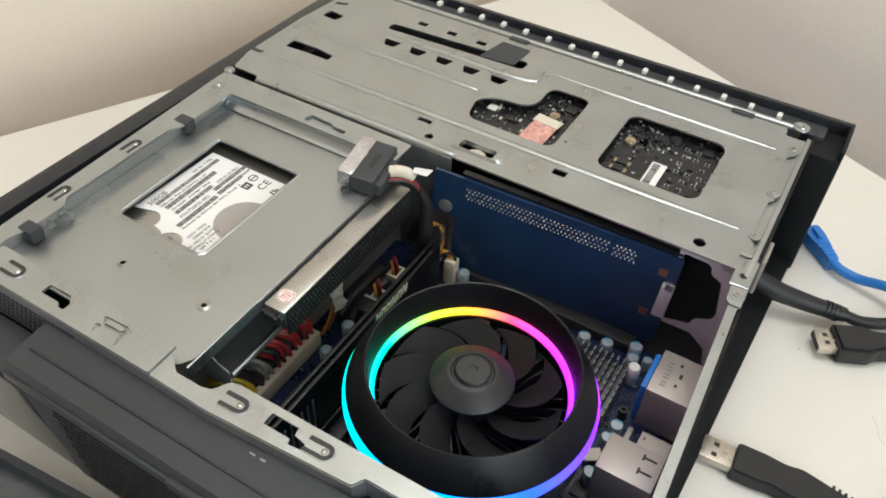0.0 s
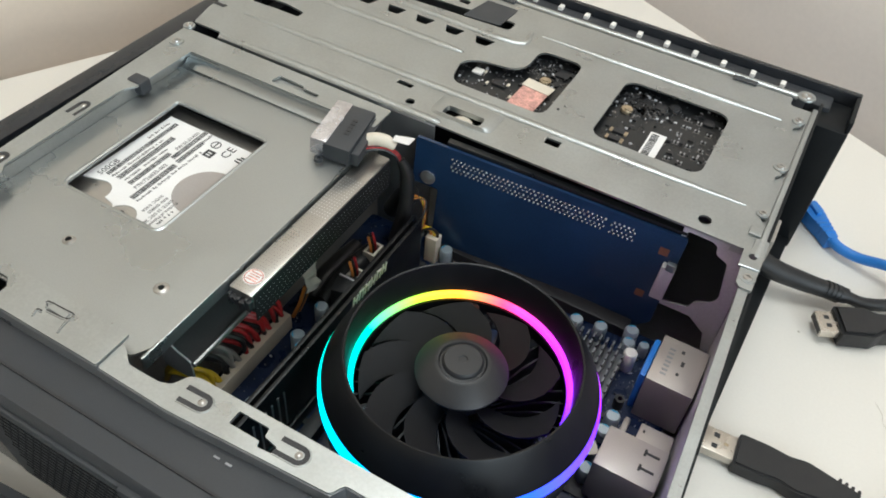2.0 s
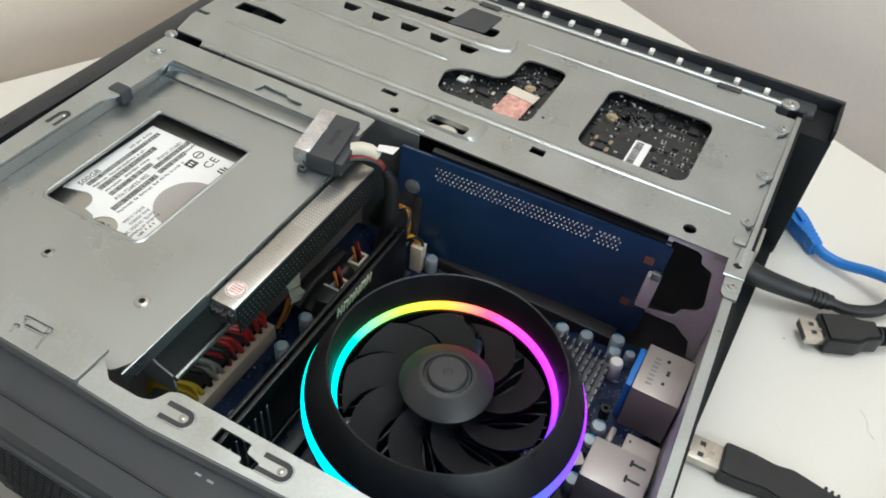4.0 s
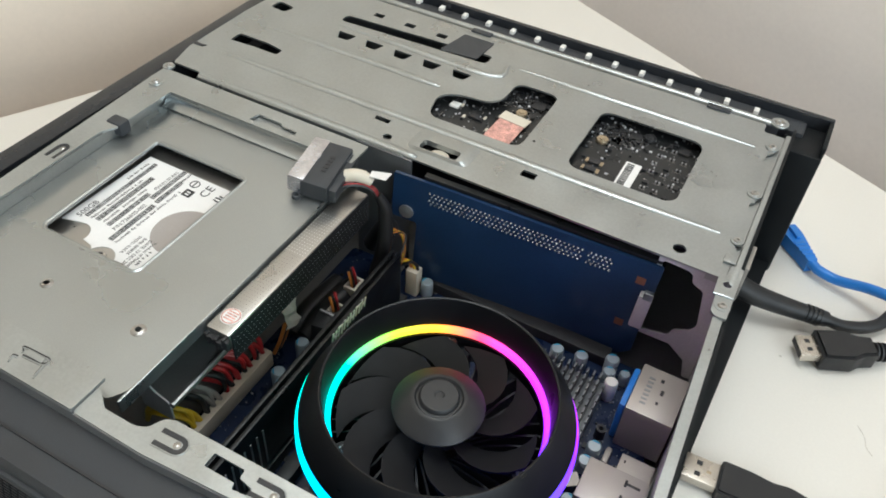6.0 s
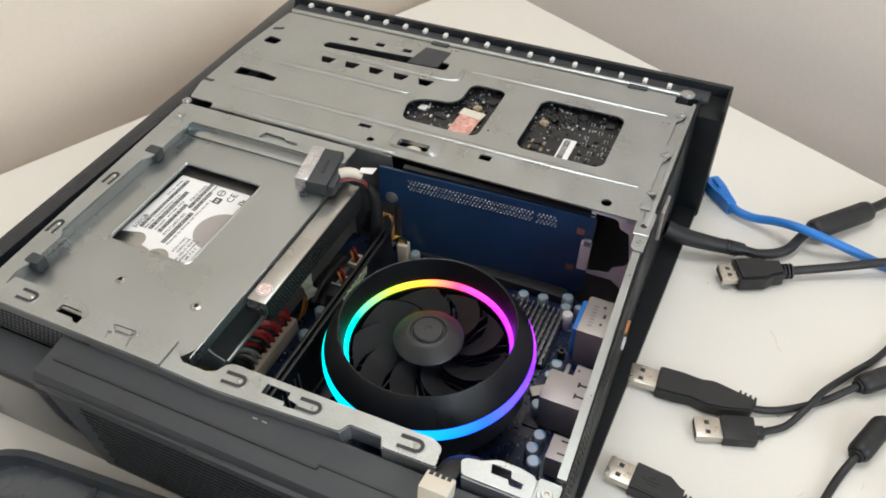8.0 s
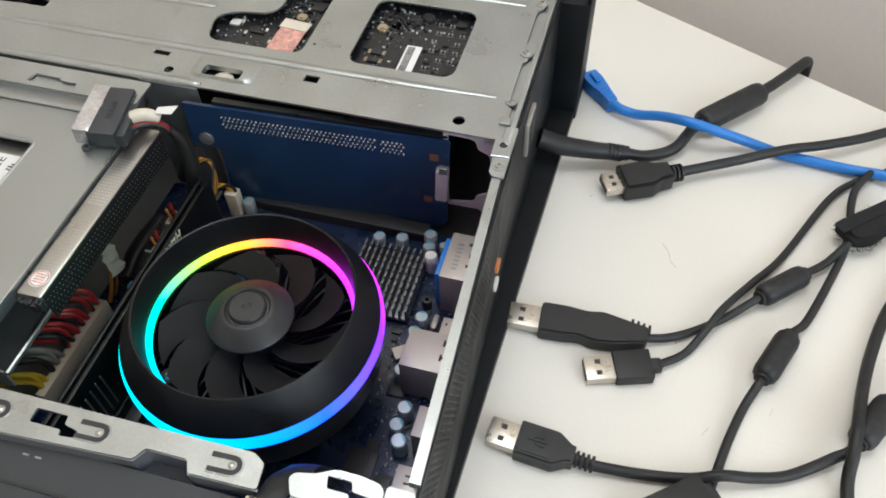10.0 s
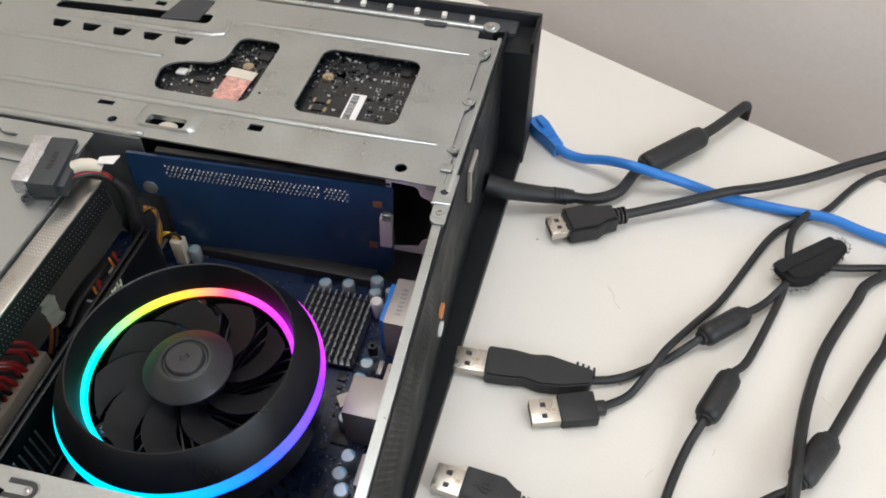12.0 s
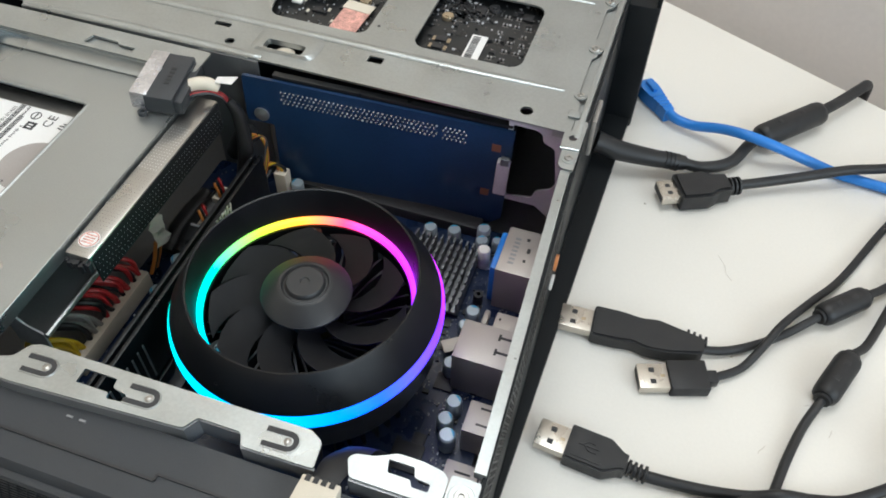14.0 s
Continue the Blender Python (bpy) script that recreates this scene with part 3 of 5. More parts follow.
part("end_bracket", sheet(rounded([(0.0180, -0.0068), (0.0184, -0.0176), (0.0194, -0.0180), (0.0198, -0.0270), (0.0215, -0.0290), (0.0262, -0.0290), (0.0262, 0.001), (0.0208, 0.001), (0.0208, -0.0068)], 0.0008, 2), [disc(0.0222, -0.0105, 0.0017), disc(0.0232, -0.0228, 0.0012)], H - 0.001, H + 0.0004), STEEL, case)
part("bracket_fold", tube([(0.0184, -0.0178, H + 0.0004), (0.022, -0.0176, H + 0.0006), (0.0262, -0.0172, H + 0.0004)], 0.0006, 8, 3), STEEL, case)
part("bracket_tab", cube(0.0172, 0.0222, 0.0015, 0.0062, H - 0.0002, H + 0.0012, 0.0005), STEEL, case)
part("corner_bracket", sheet(rounded([(0.0209, -0.175), (0.0209, -0.163), (0.030, -0.163), (0.030, -0.175)], 0.001, 2), [disc(0.0255, -0.1690, 0.002)], H - 0.001, H), STEEL, case)

# shelf behind the riser with a cut-out that shows the dark card bay
DIV = Matrix.Translation((0, -0.0035, 0)) @ Matrix.Rotation(radians(90), 4, "X")
outline = [(-0.0060, 0.0325), (-0.0060, 0.0815), (0.0236, 0.0815), (0.0236, 0.016), (0.0200, 0.016), (0.0180, 0.0260), (0.0100, 0.0325)]
cut = rounded([(-0.0040, 0.0345), (-0.0040, 0.0775), (0.0070, 0.0770), (0.0090, 0.0755), (0.0095, 0.0715), (0.0150, 0.0690), (0.0178, 0.0490), (0.0160, 0.0450), (0.0095, 0.0420), (0.0080, 0.0370)], 0.0014, 3)
part("bay_divider", sheet(outline, [cut], -0.0005, 0.0005, DIV), INNER, case, "dull steel divider with a rounded cut-out")
part("rear_liner", sheet([(rear_x(-0.170) - 0.0012, -0.170), (rear_x(-0.170) - 0.0004, -0.170), (0.0246, -0.0045), (0.0238, -0.0045)], (), 0.012, H - 0.0045), INNER, rear, "dull steel lining of the rear panel")
part("bay_divider", cube(-0.150, -0.121, -0.0085, -0.0075, 0.012, H - 0.001), STEEL_DARK, case)

# black plastic body round the frame
part("floor_pan", cube(-0.262, 0.024, -0.178, 0.1155, 0.004, 0.006), STEEL_DARK, case)


def prism(profile, a, b, axis="y", material=None, name="", parent=None, label=""):
    """A profile drawn out between two places along an axis."""
    bm = bmesh.new()
    put = (lambda u, v, w: (u, w, v)) if axis == "y" else (lambda u, v, w: (w, u, v))
    ra, rb = [bm.verts.new(put(u, v, a)) for u, v in profile], [bm.verts.new(put(u, v, b)) for u, v in profile]
    for i in range(len(profile)):
        bm.faces.new((ra[i - 1], ra[i], rb[i], rb[i - 1]))
    bm.faces.new(ra), bm.faces.new(rb)
    bmesh.ops.recalc_face_normals(bm, faces=bm.faces)
    bmesh.ops.bevel(bm, geom=list(bm.edges), offset=0.0008, segments=2, affect="EDGES", profile=0.6)
    return part(name, bm, material, parent, label)


front_panel = prism([(-0.2670, 0.079), (-0.2770, 0.0795), (-0.2798, 0.074), (-0.2885, 0.030), (-0.2985, 0.006), (-0.2965, 0.0), (-0.2670, 0.0)], -0.197, 0.137, "y", GLOSS, "front_panel", case, "glossy black plastic front panel")
prism([(-0.2640, 0.0655), (-0.2560, 0.0655), (-0.2560, 0.004), (-0.2640, 0.004)], -0.190, 0.117, "y", PLASTIC, "inner_frame", case)
prism([(-0.1800, 0.0), (-0.1800, 0.0590), (-0.1960, 0.0590), (-0.1992, 0.0560), (-0.1968, 0.0030), (-0.1950, 0.0)], -0.2640, -0.1860, "x", GLOSS, "bezel_corner", case, "glossy black bezel corner")
prism([(-0.1800, 0.0590), (-0.1800, 0.0625), (-0.1985, 0.0610), (-0.1985, 0.0590)], -0.2640, -0.2070, "x", PLASTIC, "bezel_ledge", case)
bm = bmesh.new()
prof = [(-0.1765, 0.0), (-0.1765, H - 0.0060), (-0.1985, H - 0.0085), (-0.2003, H - 0.0115), (-0.1972, 0.003), (-0.1955, 0.0)]
ra, rb = [bm.verts.new((-0.2040 + 0.014 * (1 - z / H), y, z)) for y, z in prof], [bm.verts.new((0.0240, y, z)) for y, z in prof]
for i in range(6):
    bm.faces.new((ra[i - 1], ra[i], rb[i], rb[i - 1]))
bm.faces.new(ra), bm.faces.new(rb)
bmesh.ops.recalc_face_normals(bm, faces=bm.faces)
side = part("side_body", bm, PLASTIC, case, "matte black plastic side with a band of vent slits")
for x0, x1, dy in ((-0.2030, -0.118, 0.0), (-0.118, -0.040, 0.0010), (-0.040, 0.0235, 0.0)):
    part("seam_strip", cube(x0, x1, -0.2016 - dy, -0.1985, H - 0.0175 + dy, H - 0.0130 + dy, 0.0005), PLASTIC, side)
bm = bmesh.new()
for i in range(56):
    for j in range(14):
        x, z = -0.183 + 0.0036 * i + 0.0018 * (j % 2), 0.008 + 0.0038 * j
        y = -0.2003 + (0.0715 - z) / 0.0685 * 0.0031
        box(bm, x, x + 0.0028, y - 0.0006, y + 0.0008, z, z + 0.0016)
tagged(part("vent_slit", bm, HUBGREY, side, "rows of vent louvres"), kind="stuff")
for x0, x1, y in ((-0.198, -0.062, -0.1905), (-0.062, 0.0235, -0.1885)):
    part("top_seam", cube(x0, x1, y - 0.0004, y + 0.0004, H - 0.0085, H - 0.0068), CHIP, side, "fine seam ridge")
part("top_seam", cube(-0.0624, -0.0616, -0.1905, -0.1885, H - 0.0085, H - 0.0068), CHIP, side)
for x in (-0.098, -0.0935):
    part("clip_mark", cube(x, x + 0.0022, -0.1815, -0.1808, H - 0.0066, H - 0.0060), STEEL_DARK, side)

# ---- inside the case ----
BZ = 0.014  # top of the main board
board_thing = thing("motherboard", "small navy blue motherboard crowded with capacitors and ports", "motherboard")
part("board", sheet(rounded([(-0.152, -0.176), (0.019, -0.176), (0.019, -0.0095), (-0.152, -0.0095)], 0.002, 2), (), BZ - 0.0016, BZ), PCB_DARK, board_thing)
CX, CY = -0.0508, -0.1101


def capacitor(x, y, h=0.0095, r=0.0032, top=CAPTOP, stripe=True):
    o = part("capacitor", lathe([(0, h), (r * 0.82, h), (r, h - 0.0007), (r, 0.0008), (r * 0.92, 0.0004), (r * 0.92, 0)], 18, m=Matrix.Translation((x, y, BZ))), top, board_thing)
    if stripe:
        w = math.atan2(y - CY, x - CX) + 0.8
        pts = [(x + r * 0.8 * math.cos(w + radians(a)), y + r * 0.8 * math.sin(w + radians(a))) for a in range(-48, 49, 12)]
        part("polarity_mark", sheet(pts, (), BZ + h + 0.00001, BZ + h + 0.00012), CAPBLUE, o, "blue polarity mark")
    return o


for x, y, h, r in ((-0.0335, -0.0240, 0.009, 0.0031), (-0.0225, -0.0220, 0.009, 0.0031), (-0.0095, -0.0175, 0.010, 0.0032), (-0.0085, -0.0240, 0.009, 0.0030), (-0.0020, -0.0210, 0.008, 0.0024),
                   (-0.0010, -0.0620, 0.007, 0.0032), (-0.0020, -0.0700, 0.007, 0.0030), (-0.0015, -0.0910, 0.009, 0.0032), (0.0055, -0.1080, 0.010, 0.0033), (0.0045, -0.1160, 0.010, 0.0033),
                   (0.0075, -0.1225, 0.010, 0.0034), (-0.1312, -0.1002, 0.012, 0.0031), (-0.1260, -0.1045, 0.012, 0.0032), (-0.1318, -0.0822, 0.012, 0.0031), (-0.1040, -0.0190, 0.009, 0.0031),
                   (-0.1010, -0.1660, 0.008, 0.0031)):
    capacitor(x, y, h, r)
capacitor(-0.0055, -0.0310, 0.0115, 0.0030, WHITE, False)

# chipset heat sink: fins cut across into short pins
sink = part("chipset_heatsink", cube(-0.0385, -0.0075, -0.064, -0.028, BZ + 0.002, BZ + 0.004, 0.0003), SINK, board_thing, "grey aluminium pin heat sink")
pin = None
for i in range(11):
    for j in range(9):
        m = Matrix.Translation((-0.0378 + 0.00298 * i, -0.0625 + 0.0041 * j, 0))
        if pin is None:
            pin = part("pin", cube(-0.0004, 0.0004, -0.00155, 0.00155, BZ + 0.004, BZ + 0.0105), SINK, sink, "", m)
        else:
            same_mesh("pin", pin, sink, m)



def port(name, x0, x1, y0, y1, h, label, slots=()):
    o = part(name, cube(x0, x1, y0, y1, BZ, BZ + h, 0.0005), TIN, board_thing, label)
    for sx, sy, w, d in slots:
        part("port_spring", cube(sx - w / 2, sx + w / 2, sy - d / 2, sy + d / 2, BZ + h - 0.0006, BZ + h + 0.0003, 0.0002), INK, o)
    return o


port("lan_usb_port", 0.0045, 0.0240, -0.0520, -0.0265, 0.0260, "tin-plated network and serial port stack", ((0.014, -0.032, 0.0014, 0.0016), (0.0155, -0.038, 0.0014, 0.0026), (0.015, -0.044, 0.0012, 0.0014)))
for i in range(7):
    part("embossed_mark", cube(0.0085, 0.0110, -0.0470 + 0.0023 * i, -0.0460 + 0.0023 * i, BZ + 0.0260, BZ + 0.02615), STEEL_DARK, board_thing)
port("small_port", 0.0105, 0.0240, -0.0785, -0.0655, 0.0160, "low tin-plated port", ((0.0125, -0.0690, 0.0008, 0.0012),))
port("usb_port", 0.0004, 0.0240, -0.0975, -0.0790, 0.0245, "tall tin-plated port stack with spring fingers", ((0.0185, -0.0835, 0.006, 0.0010), (0.0185, -0.0905, 0.006, 0.0010), (0.0160, -0.0835, 0.001, 0.003), (0.0160, -0.0905, 0.001, 0.003)))
port("usb_port", 0.0125, 0.0240, -0.1220, -0.1085, 0.0160, "low tin-plated port stack with printed marks", ((0.0195, -0.1110, 0.005, 0.0008), (0.0195, -0.1180, 0.005, 0.0008), (0.0100, -0.1090, 0.0008, 0.0012), (0.0100, -0.1195, 0.0008, 0.0012)))
port("audio_port", 0.0110, 0.0240, -0.1460, -0.1330, 0.0130, "tin-plated port with slotted springs", ((0.0180, -0.1370, 0.006, 0.0008), (0.0180, -0.1400, 0.006, 0.0008)))
part("blue_port_liner", cube(0.0016, 0.0043, -0.0495, -0.0280, BZ, BZ + 0.0232, 0.0011), BLUE_NYLON, board_thing, "bright blue plastic port back")
part("crystal", cube(0.0035, 0.0062, -0.0650, -0.0570, BZ, BZ + 0.0040, 0.0012), TIN, board_thing, "small quartz crystal can")
part("coil", lathe([(0.0010, 0), (0.0022, 0), (0.0022, 0.006), (0.0010, 0.006)], 14, True, Matrix.Translation((-0.0015, -0.0520, BZ))), CHIP, board_thing)
part("thermal_tag", cube(-0.004, 0.004, -0.003, 0.003, 0, 0.0004, 0, Matrix.Translation((-0.0045, -0.0800, BZ + 0.004)) @ Matrix.Rotation(radians(35), 4, "Z")), TIN, board_thing)

for y, z, material in ((-0.0400, 0.0400, ORANGE), (-0.0420, 0.0290, WHITE)):
    part("audio_jack", lathe([(0.0018, 0), (0.0036, 0), (0.0036, 0.0030), (0.0018, 0.0030)], 18, True, Matrix.Translation((0.0256, y, z)) @ Matrix.Rotation(radians(90), 4, "Y")), material, board_thing, "coloured round socket")
# slots and sockets along the far and left sides
part("card_slot", cube(-0.118, -0.012, -0.0160, -0.0085, BZ, BZ + 0.0060, 0.0004), CHIP, board_thing, "black card slot under the riser")
for x, y, s in ((-0.1295, -0.0440, 0.0085), (-0.1278, -0.0615, 0.0070)):
    k = part("fan_header", sheet([(x - 0.003, y - s / 2), (x + 0.003, y - s / 2), (x + 0.003, y + s / 2), (x - 0.003, y + s / 2)], [rrect(x - 0.0019, y - s / 2 + 0.0012, x + 0.0019, y + s / 2 - 0.0012, 0.0003, 1)], BZ, BZ + 0.0165), CREAM, board_thing, "cream fan header")
    for i in range(3):
        part("contact", cube(x - 0.0006, x + 0.0006, y - 0.002 + 0.002 * i - 0.0003, y - 0.002 + 0.002 * i + 0.0003, BZ, BZ + 0.0140), GOLD, k)
    for i, material in enumerate((WIRE_ORANGE, WIRE_BLACK, WIRE_RED)):
        o = 0.0018 * (i - 1)
        part("header_wire", tube([(x, y + o, BZ + 0.0130), (x - 0.0004, y + o, BZ + 0.0190), (x - 0.0030, y + o + 0.0020, BZ + 0.0215), (x - 0.0060, y + o + 0.0070, BZ + 0.0140)], 0.0007, 6, 4), material, k)
part("white_header", cube(-0.1135, -0.1075, -0.0235, -0.0180, BZ, BZ + 0.016, 0.0004), CREAM, board_thing, "cream power header")
for i in range(3):
    part("header_wire", tube([(-0.1125 + 0.0018 * i, -0.0205, BZ + 0.013), (-0.1125 + 0.0018 * i, -0.0205, BZ + 0.018), (-0.1160 + 0.0015 * i, -0.0215, BZ + 0.020), (-0.121, -0.023, BZ + 0.014)], 0.0008, 6, 5), (WIRE_ORANGE, WIRE_YELLOW, WIRE_BLACK)[i], board_thing)
for x in (-0.1115, -0.1020):
    part("memory_socket", cube(x - 0.0030, x + 0.0030, -0.168, -0.030, BZ, BZ + 0.0065, 0.0005), CHIP, board_thing, "black memory socket")
    part("socket_latch", cube(x - 0.0028, x + 0.0028, -0.175, -0.168, BZ, BZ + 0.016, 0.001), PLASTIC, board_thing)
# scattered tiny parts
rng = random.Random(4)
for material, count, sx, sy, h in ((CHIP, 130, 0.0016, 0.0011, 0.0010), (SINK, 620, 0.0005, 0.0004, 0.0004), (LABELGREY, 150, 0.0006, 0.00025, 0.00006), (INNER, 60, 0.0007, 0.0004, 0.0006)):
    bm = bmesh.new()
    n = 0
    while n < count:
        x, y = rng.uniform(-0.150, 0.017), rng.uniform(-0.174, -0.012)
        if math.hypot(x - CX, y - CY) < 0.046 or (x < -0.012 and -0.108 < x and y > -0.066 and x > -0.043):
            continue
        if rng.random() < 0.55:
            x = rng.uniform(-0.012, 0.012)
        a = rng.choice((0.5, 1.0, 1.6))
        if rng.random() < 0.5:
            box(bm, x, x + sx * a, y, y + sy * a, BZ, BZ + h)
        else:
            box(bm, x, x + sy * a, y, y + sx * a, BZ, BZ + h)
        n += 1
    tagged(part("small_component", bm, material, board_thing), kind="stuff")
for x, y, s in ((-0.006, -0.100, 0.008), (-0.012, -0.138, 0.012), (0.002, -0.140, 0.006), (-0.128, -0.150, 0.007), (-0.124, -0.128, 0.006), (-0.013, -0.070, 0.004), (-0.006, -0.126, 0.005)):
    part("chip", cube(x, x + s, y, y + s, BZ, BZ + 0.0012, 0.0002), CHIP, board_thing)
part("board_screw", lathe([(0, 0.001), (0.002, 0.0014), (0.0036, 0.0008), (0.0038, 0)], 18, m=Matrix.Translation((-0.0085, -0.1600, BZ))), BRUSHED, board_thing)

# memory module
memory = thing("memory_module", "black memory module with white lettering bars on its heat spreader", "memory module")
RX = -0.1115
part("circuit_board", cube(RX - 0.0006, RX + 0.0006, -0.166, -0.033, BZ + 0.005, BZ + 0.036, 0.0002), PCB_BLACK, memory)
part("heat_spreader", cube(RX + 0.0007, RX + 0.0026, -0.163, -0.036, BZ + 0.009, BZ + 0.0400, 0.0006), FANBLACK, memory)
part("heat_spreader", cube(RX - 0.0026, RX - 0.0007, -0.163, -0.036, BZ + 0.009, BZ + 0.0400, 0.0006), FANBLACK, memory)
for i in range(6):
    y = -0.0905 + 0.0043 * i
    m = Matrix.Translation((RX + 0.0027, y, BZ + 0.0374)) @ Matrix.Rotation(radians(-12), 4, "X")
    for o in (0.0, 0.0024):
        part("lettering_bar", cube(-0.0001, 0.0002, o - 0.0004, o + 0.0005, -0.0026, 0.0024, 0, m), SILK, memory, "white lettering bar")
    h = (0.0, 0.0019, 0.0010, -0.0004, 0.0016, 0.0)[i]
    part("lettering_bar", cube(-0.0001, 0.0002, 0.0005, 0.0020, h - 0.0004, h + 0.0005, 0, m), SILK, memory, "white lettering bar")
for i in range(7):
    part("spreader_groove", cube(RX + 0.0024, RX + 0.0029, -0.158 + 0.0035 * i, -0.1572 + 0.0035 * i, BZ + 0.011, BZ + 0.032), ALU, memory)

# processor cooler
cooler = thing("cpu_cooler", "round black processor cooler with a glowing rainbow light ring", "cpu cooler")
CM = Matrix.Translation((CX, CY, 0))
shroud = part("shroud", lathe([(0.0482, 0.0700), (0.0412, 0.0824), (0.0406, 0.0831), (0.0400, 0.0829), (0.0397, 0.0815), (0.0390, 0.0694), (0.0393, 0.0692)], 128, True, CM), FANBLACK, cooler, "tapered black plastic collar")
led = part("light_ring", lathe([(0.0486, 0.0686), (0.0494, 0.0668), (0.0495, 0.0650), (0.0489, 0.0632), (0.0452, 0.0632), (0.0452, 0.0660), (0.0380, 0.0660), (0.0373, 0.0666), (0.0378, 0.0682), (0.0388, 0.0688), (0.0393, 0.0690), (0.0481, 0.0698)], 128, True), LED, cooler, "glowing rainbow light guide", CM)
part("lower_shroud", lathe([(0.0484, 0.0631), (0.0474, 0.0480), (0.0460, 0.0440), (0.0440, 0.0440), (0.0400, 0.0560), (0.0372, 0.0600), (0.0372, 0.0657), (0.0450, 0.0657), (0.0450, 0.0631)], 128, True, CM), FANBLACK, cooler)
hub = part("hub", lathe([(0, 0.0781), (0.0014, 0.0781), (0.0017, 0.0785), (0.0064, 0.0784), (0.0071, 0.0777), (0.0072, 0.0768), (0.0079, 0.0767), (0.0085, 0.0774), (0.0094, 0.0773), (0.0102, 0.0768), (0.0152, 0.0736), (0.0163, 0.0725), (0.0160, 0.0714), (0.0115, 0.0670), (0.0110, 0.0600), (0, 0.0600)], 96, False, CM), HUBGREY, cooler, "dark grey conical fan hub with a round button")


def blade_mesh():
    bm = bmesh.new()
    rows = []
    for i in range(9):
        f = i / 8
        r = 0.0108 + f * 0.0247
        lead, sweep = radians(34 * f * f), radians(33 - 5 * f)
        row = []
        for j in range(6):
            g = j / 5
            w = lead + sweep * g
            z = 0.0672 - 0.0058 * g * (1 - 0.3 * f)
            row.append((r * math.cos(w), r * math.sin(w), z))
        rows.append(row)
    top = [[bm.verts.new(p) for p in row] for row in rows]
    low = [[bm.verts.new((p[0], p[1], p[2] - 0.0009)) for p in row] for row in rows]
    for i in range(8):
        for j in range(5):
            bm.faces.new((top[i][j], top[i + 1][j], top[i + 1][j + 1], top[i][j + 1]))
            bm.faces.new((low[i][j], low[i][j + 1], low[i + 1][j + 1], low[i + 1][j]))
    for i in range(8):
        bm.faces.new((top[i][0], low[i][0], low[i + 1][0], top[i + 1][0])), bm.faces.new((top[i][5], top[i + 1][5], low[i + 1][5], low[i][5]))
    for j in range(5):
        bm.faces.new((top[0][j], top[0][j + 1], low[0][j + 1], low[0][j])), bm.faces.new((top[8][j], low[8][j], low[8][j + 1], top[8][j + 1]))
    bmesh.ops.recalc_face_normals(bm, faces=bm.faces)
    return bm


blade = part("fan_blade", blade_mesh(), BLADE, cooler)
blade.matrix_basis = CM
for i in range(1, 9):
    same_mesh("fan_blade", blade, cooler, CM @ Matrix.Rotation(2 * math.pi * i / 9, 4, "Z"))
# curved radial fins below the fan
line = [(0.012 + 0.0275 * f, 0.010 * math.sin(f * 1.5) - 0.004) for f in (0, 0.25, 0.5, 0.75, 1)]
bm = bmesh.new()
for (xa, ya), (xb, yb) in zip(line, line[1:]):
    vs = [bm.verts.new((x, y + o, z)) for x, y in ((xa, ya), (xb, yb)) for o in (-0.0004, 0.0004) for z in (BZ + 0.008, 0.0585)]
    for q in ((0, 1, 5, 4), (2, 6, 7, 3), (1, 3, 7, 5), (0, 4, 6, 2)):
        bm.faces.new([vs[k] for k in q])
bmesh.ops.remove_doubles(bm, verts=bm.verts, dist=1e-6)
sinkfin = part("heatsink_fin", bm, DARKALU, cooler)
sinkfin.matrix_basis = CM
for i in range(1, 44):
    same_mesh("heatsink_fin", sinkfin, cooler, CM @ Matrix.Rotation(2 * math.pi * i / 44, 4, "Z"))
part("core", lathe([(0, 0.050), (0.012, 0.056), (0.012, BZ + 0.004), (0.020, BZ + 0.003), (0.020, BZ), (0, BZ)], 40, m=CM), BLADE, cooler)
for a in (112, 232, 352):
    m = CM @ Matrix.Rotation(radians(a), 4, "Z") @ Matrix.Translation((0.0348, 0, 0.0632))
    ear = part("mounting_ear", lathe([(0, 0.0016), (0.0032, 0.0016), (0.0036, 0.0010), (0.0036, -0.001), (0, -0.001)], 20, m=m), FANBLACK, cooler)
    part("ear_screw", lathe([(0, 0.0022), (0.0011, 0.0023), (0.0017, 0.0016)], 16, m=m), STEEL_DARK, ear)
    part("screw_cross", box(box(bmesh.new(), -0.0014, 0.0014, -0.0003, 0.0003, 0.0022, 0.0027), -0.0003, 0.0003, -0.0014, 0.0014, 0.0022, 0.0027), INK, ear, m=m)

# riser card
RM = Matrix.Translation((-0.1255, -0.0150, 0.0795)) @ Matrix.Rotation(radians(4.6), 4, "Z") @ Matrix.Rotation(radians(2.3), 4, "Y") @ Matrix.Rotation(radians(90), 4, "X")
riser = thing("riser_card", "blue riser circuit board standing upright in its slot", "riser card")
rc = part("circuit_board", sheet(rounded([(0.0, 0.0), (0.1235, 0.0), (0.1235, -0.054), (0.117, -0.060), (0.013, -0.060), (0.013, -0.0255), (0.0, -0.0255)], 0.0012, 2), (), -0.0008, 0.0008), PCB_BLUE, riser, "", RM)
bm = bmesh.new()
for c in range(82):
    x = 0.0180 + 0.00102 * c + (0.002 if c > 70 else 0)
    for k in range(2):
        y = -0.0052 - 0.0042 * k - (0.0018 if c % 2 else 0)
        bmesh.ops.create_cone(bm, cap_ends=True, segments=6, radius1=0.00055, radius2=0.0003, depth=0.0007, matrix=Matrix.Translation((x, y, 0.0011)))
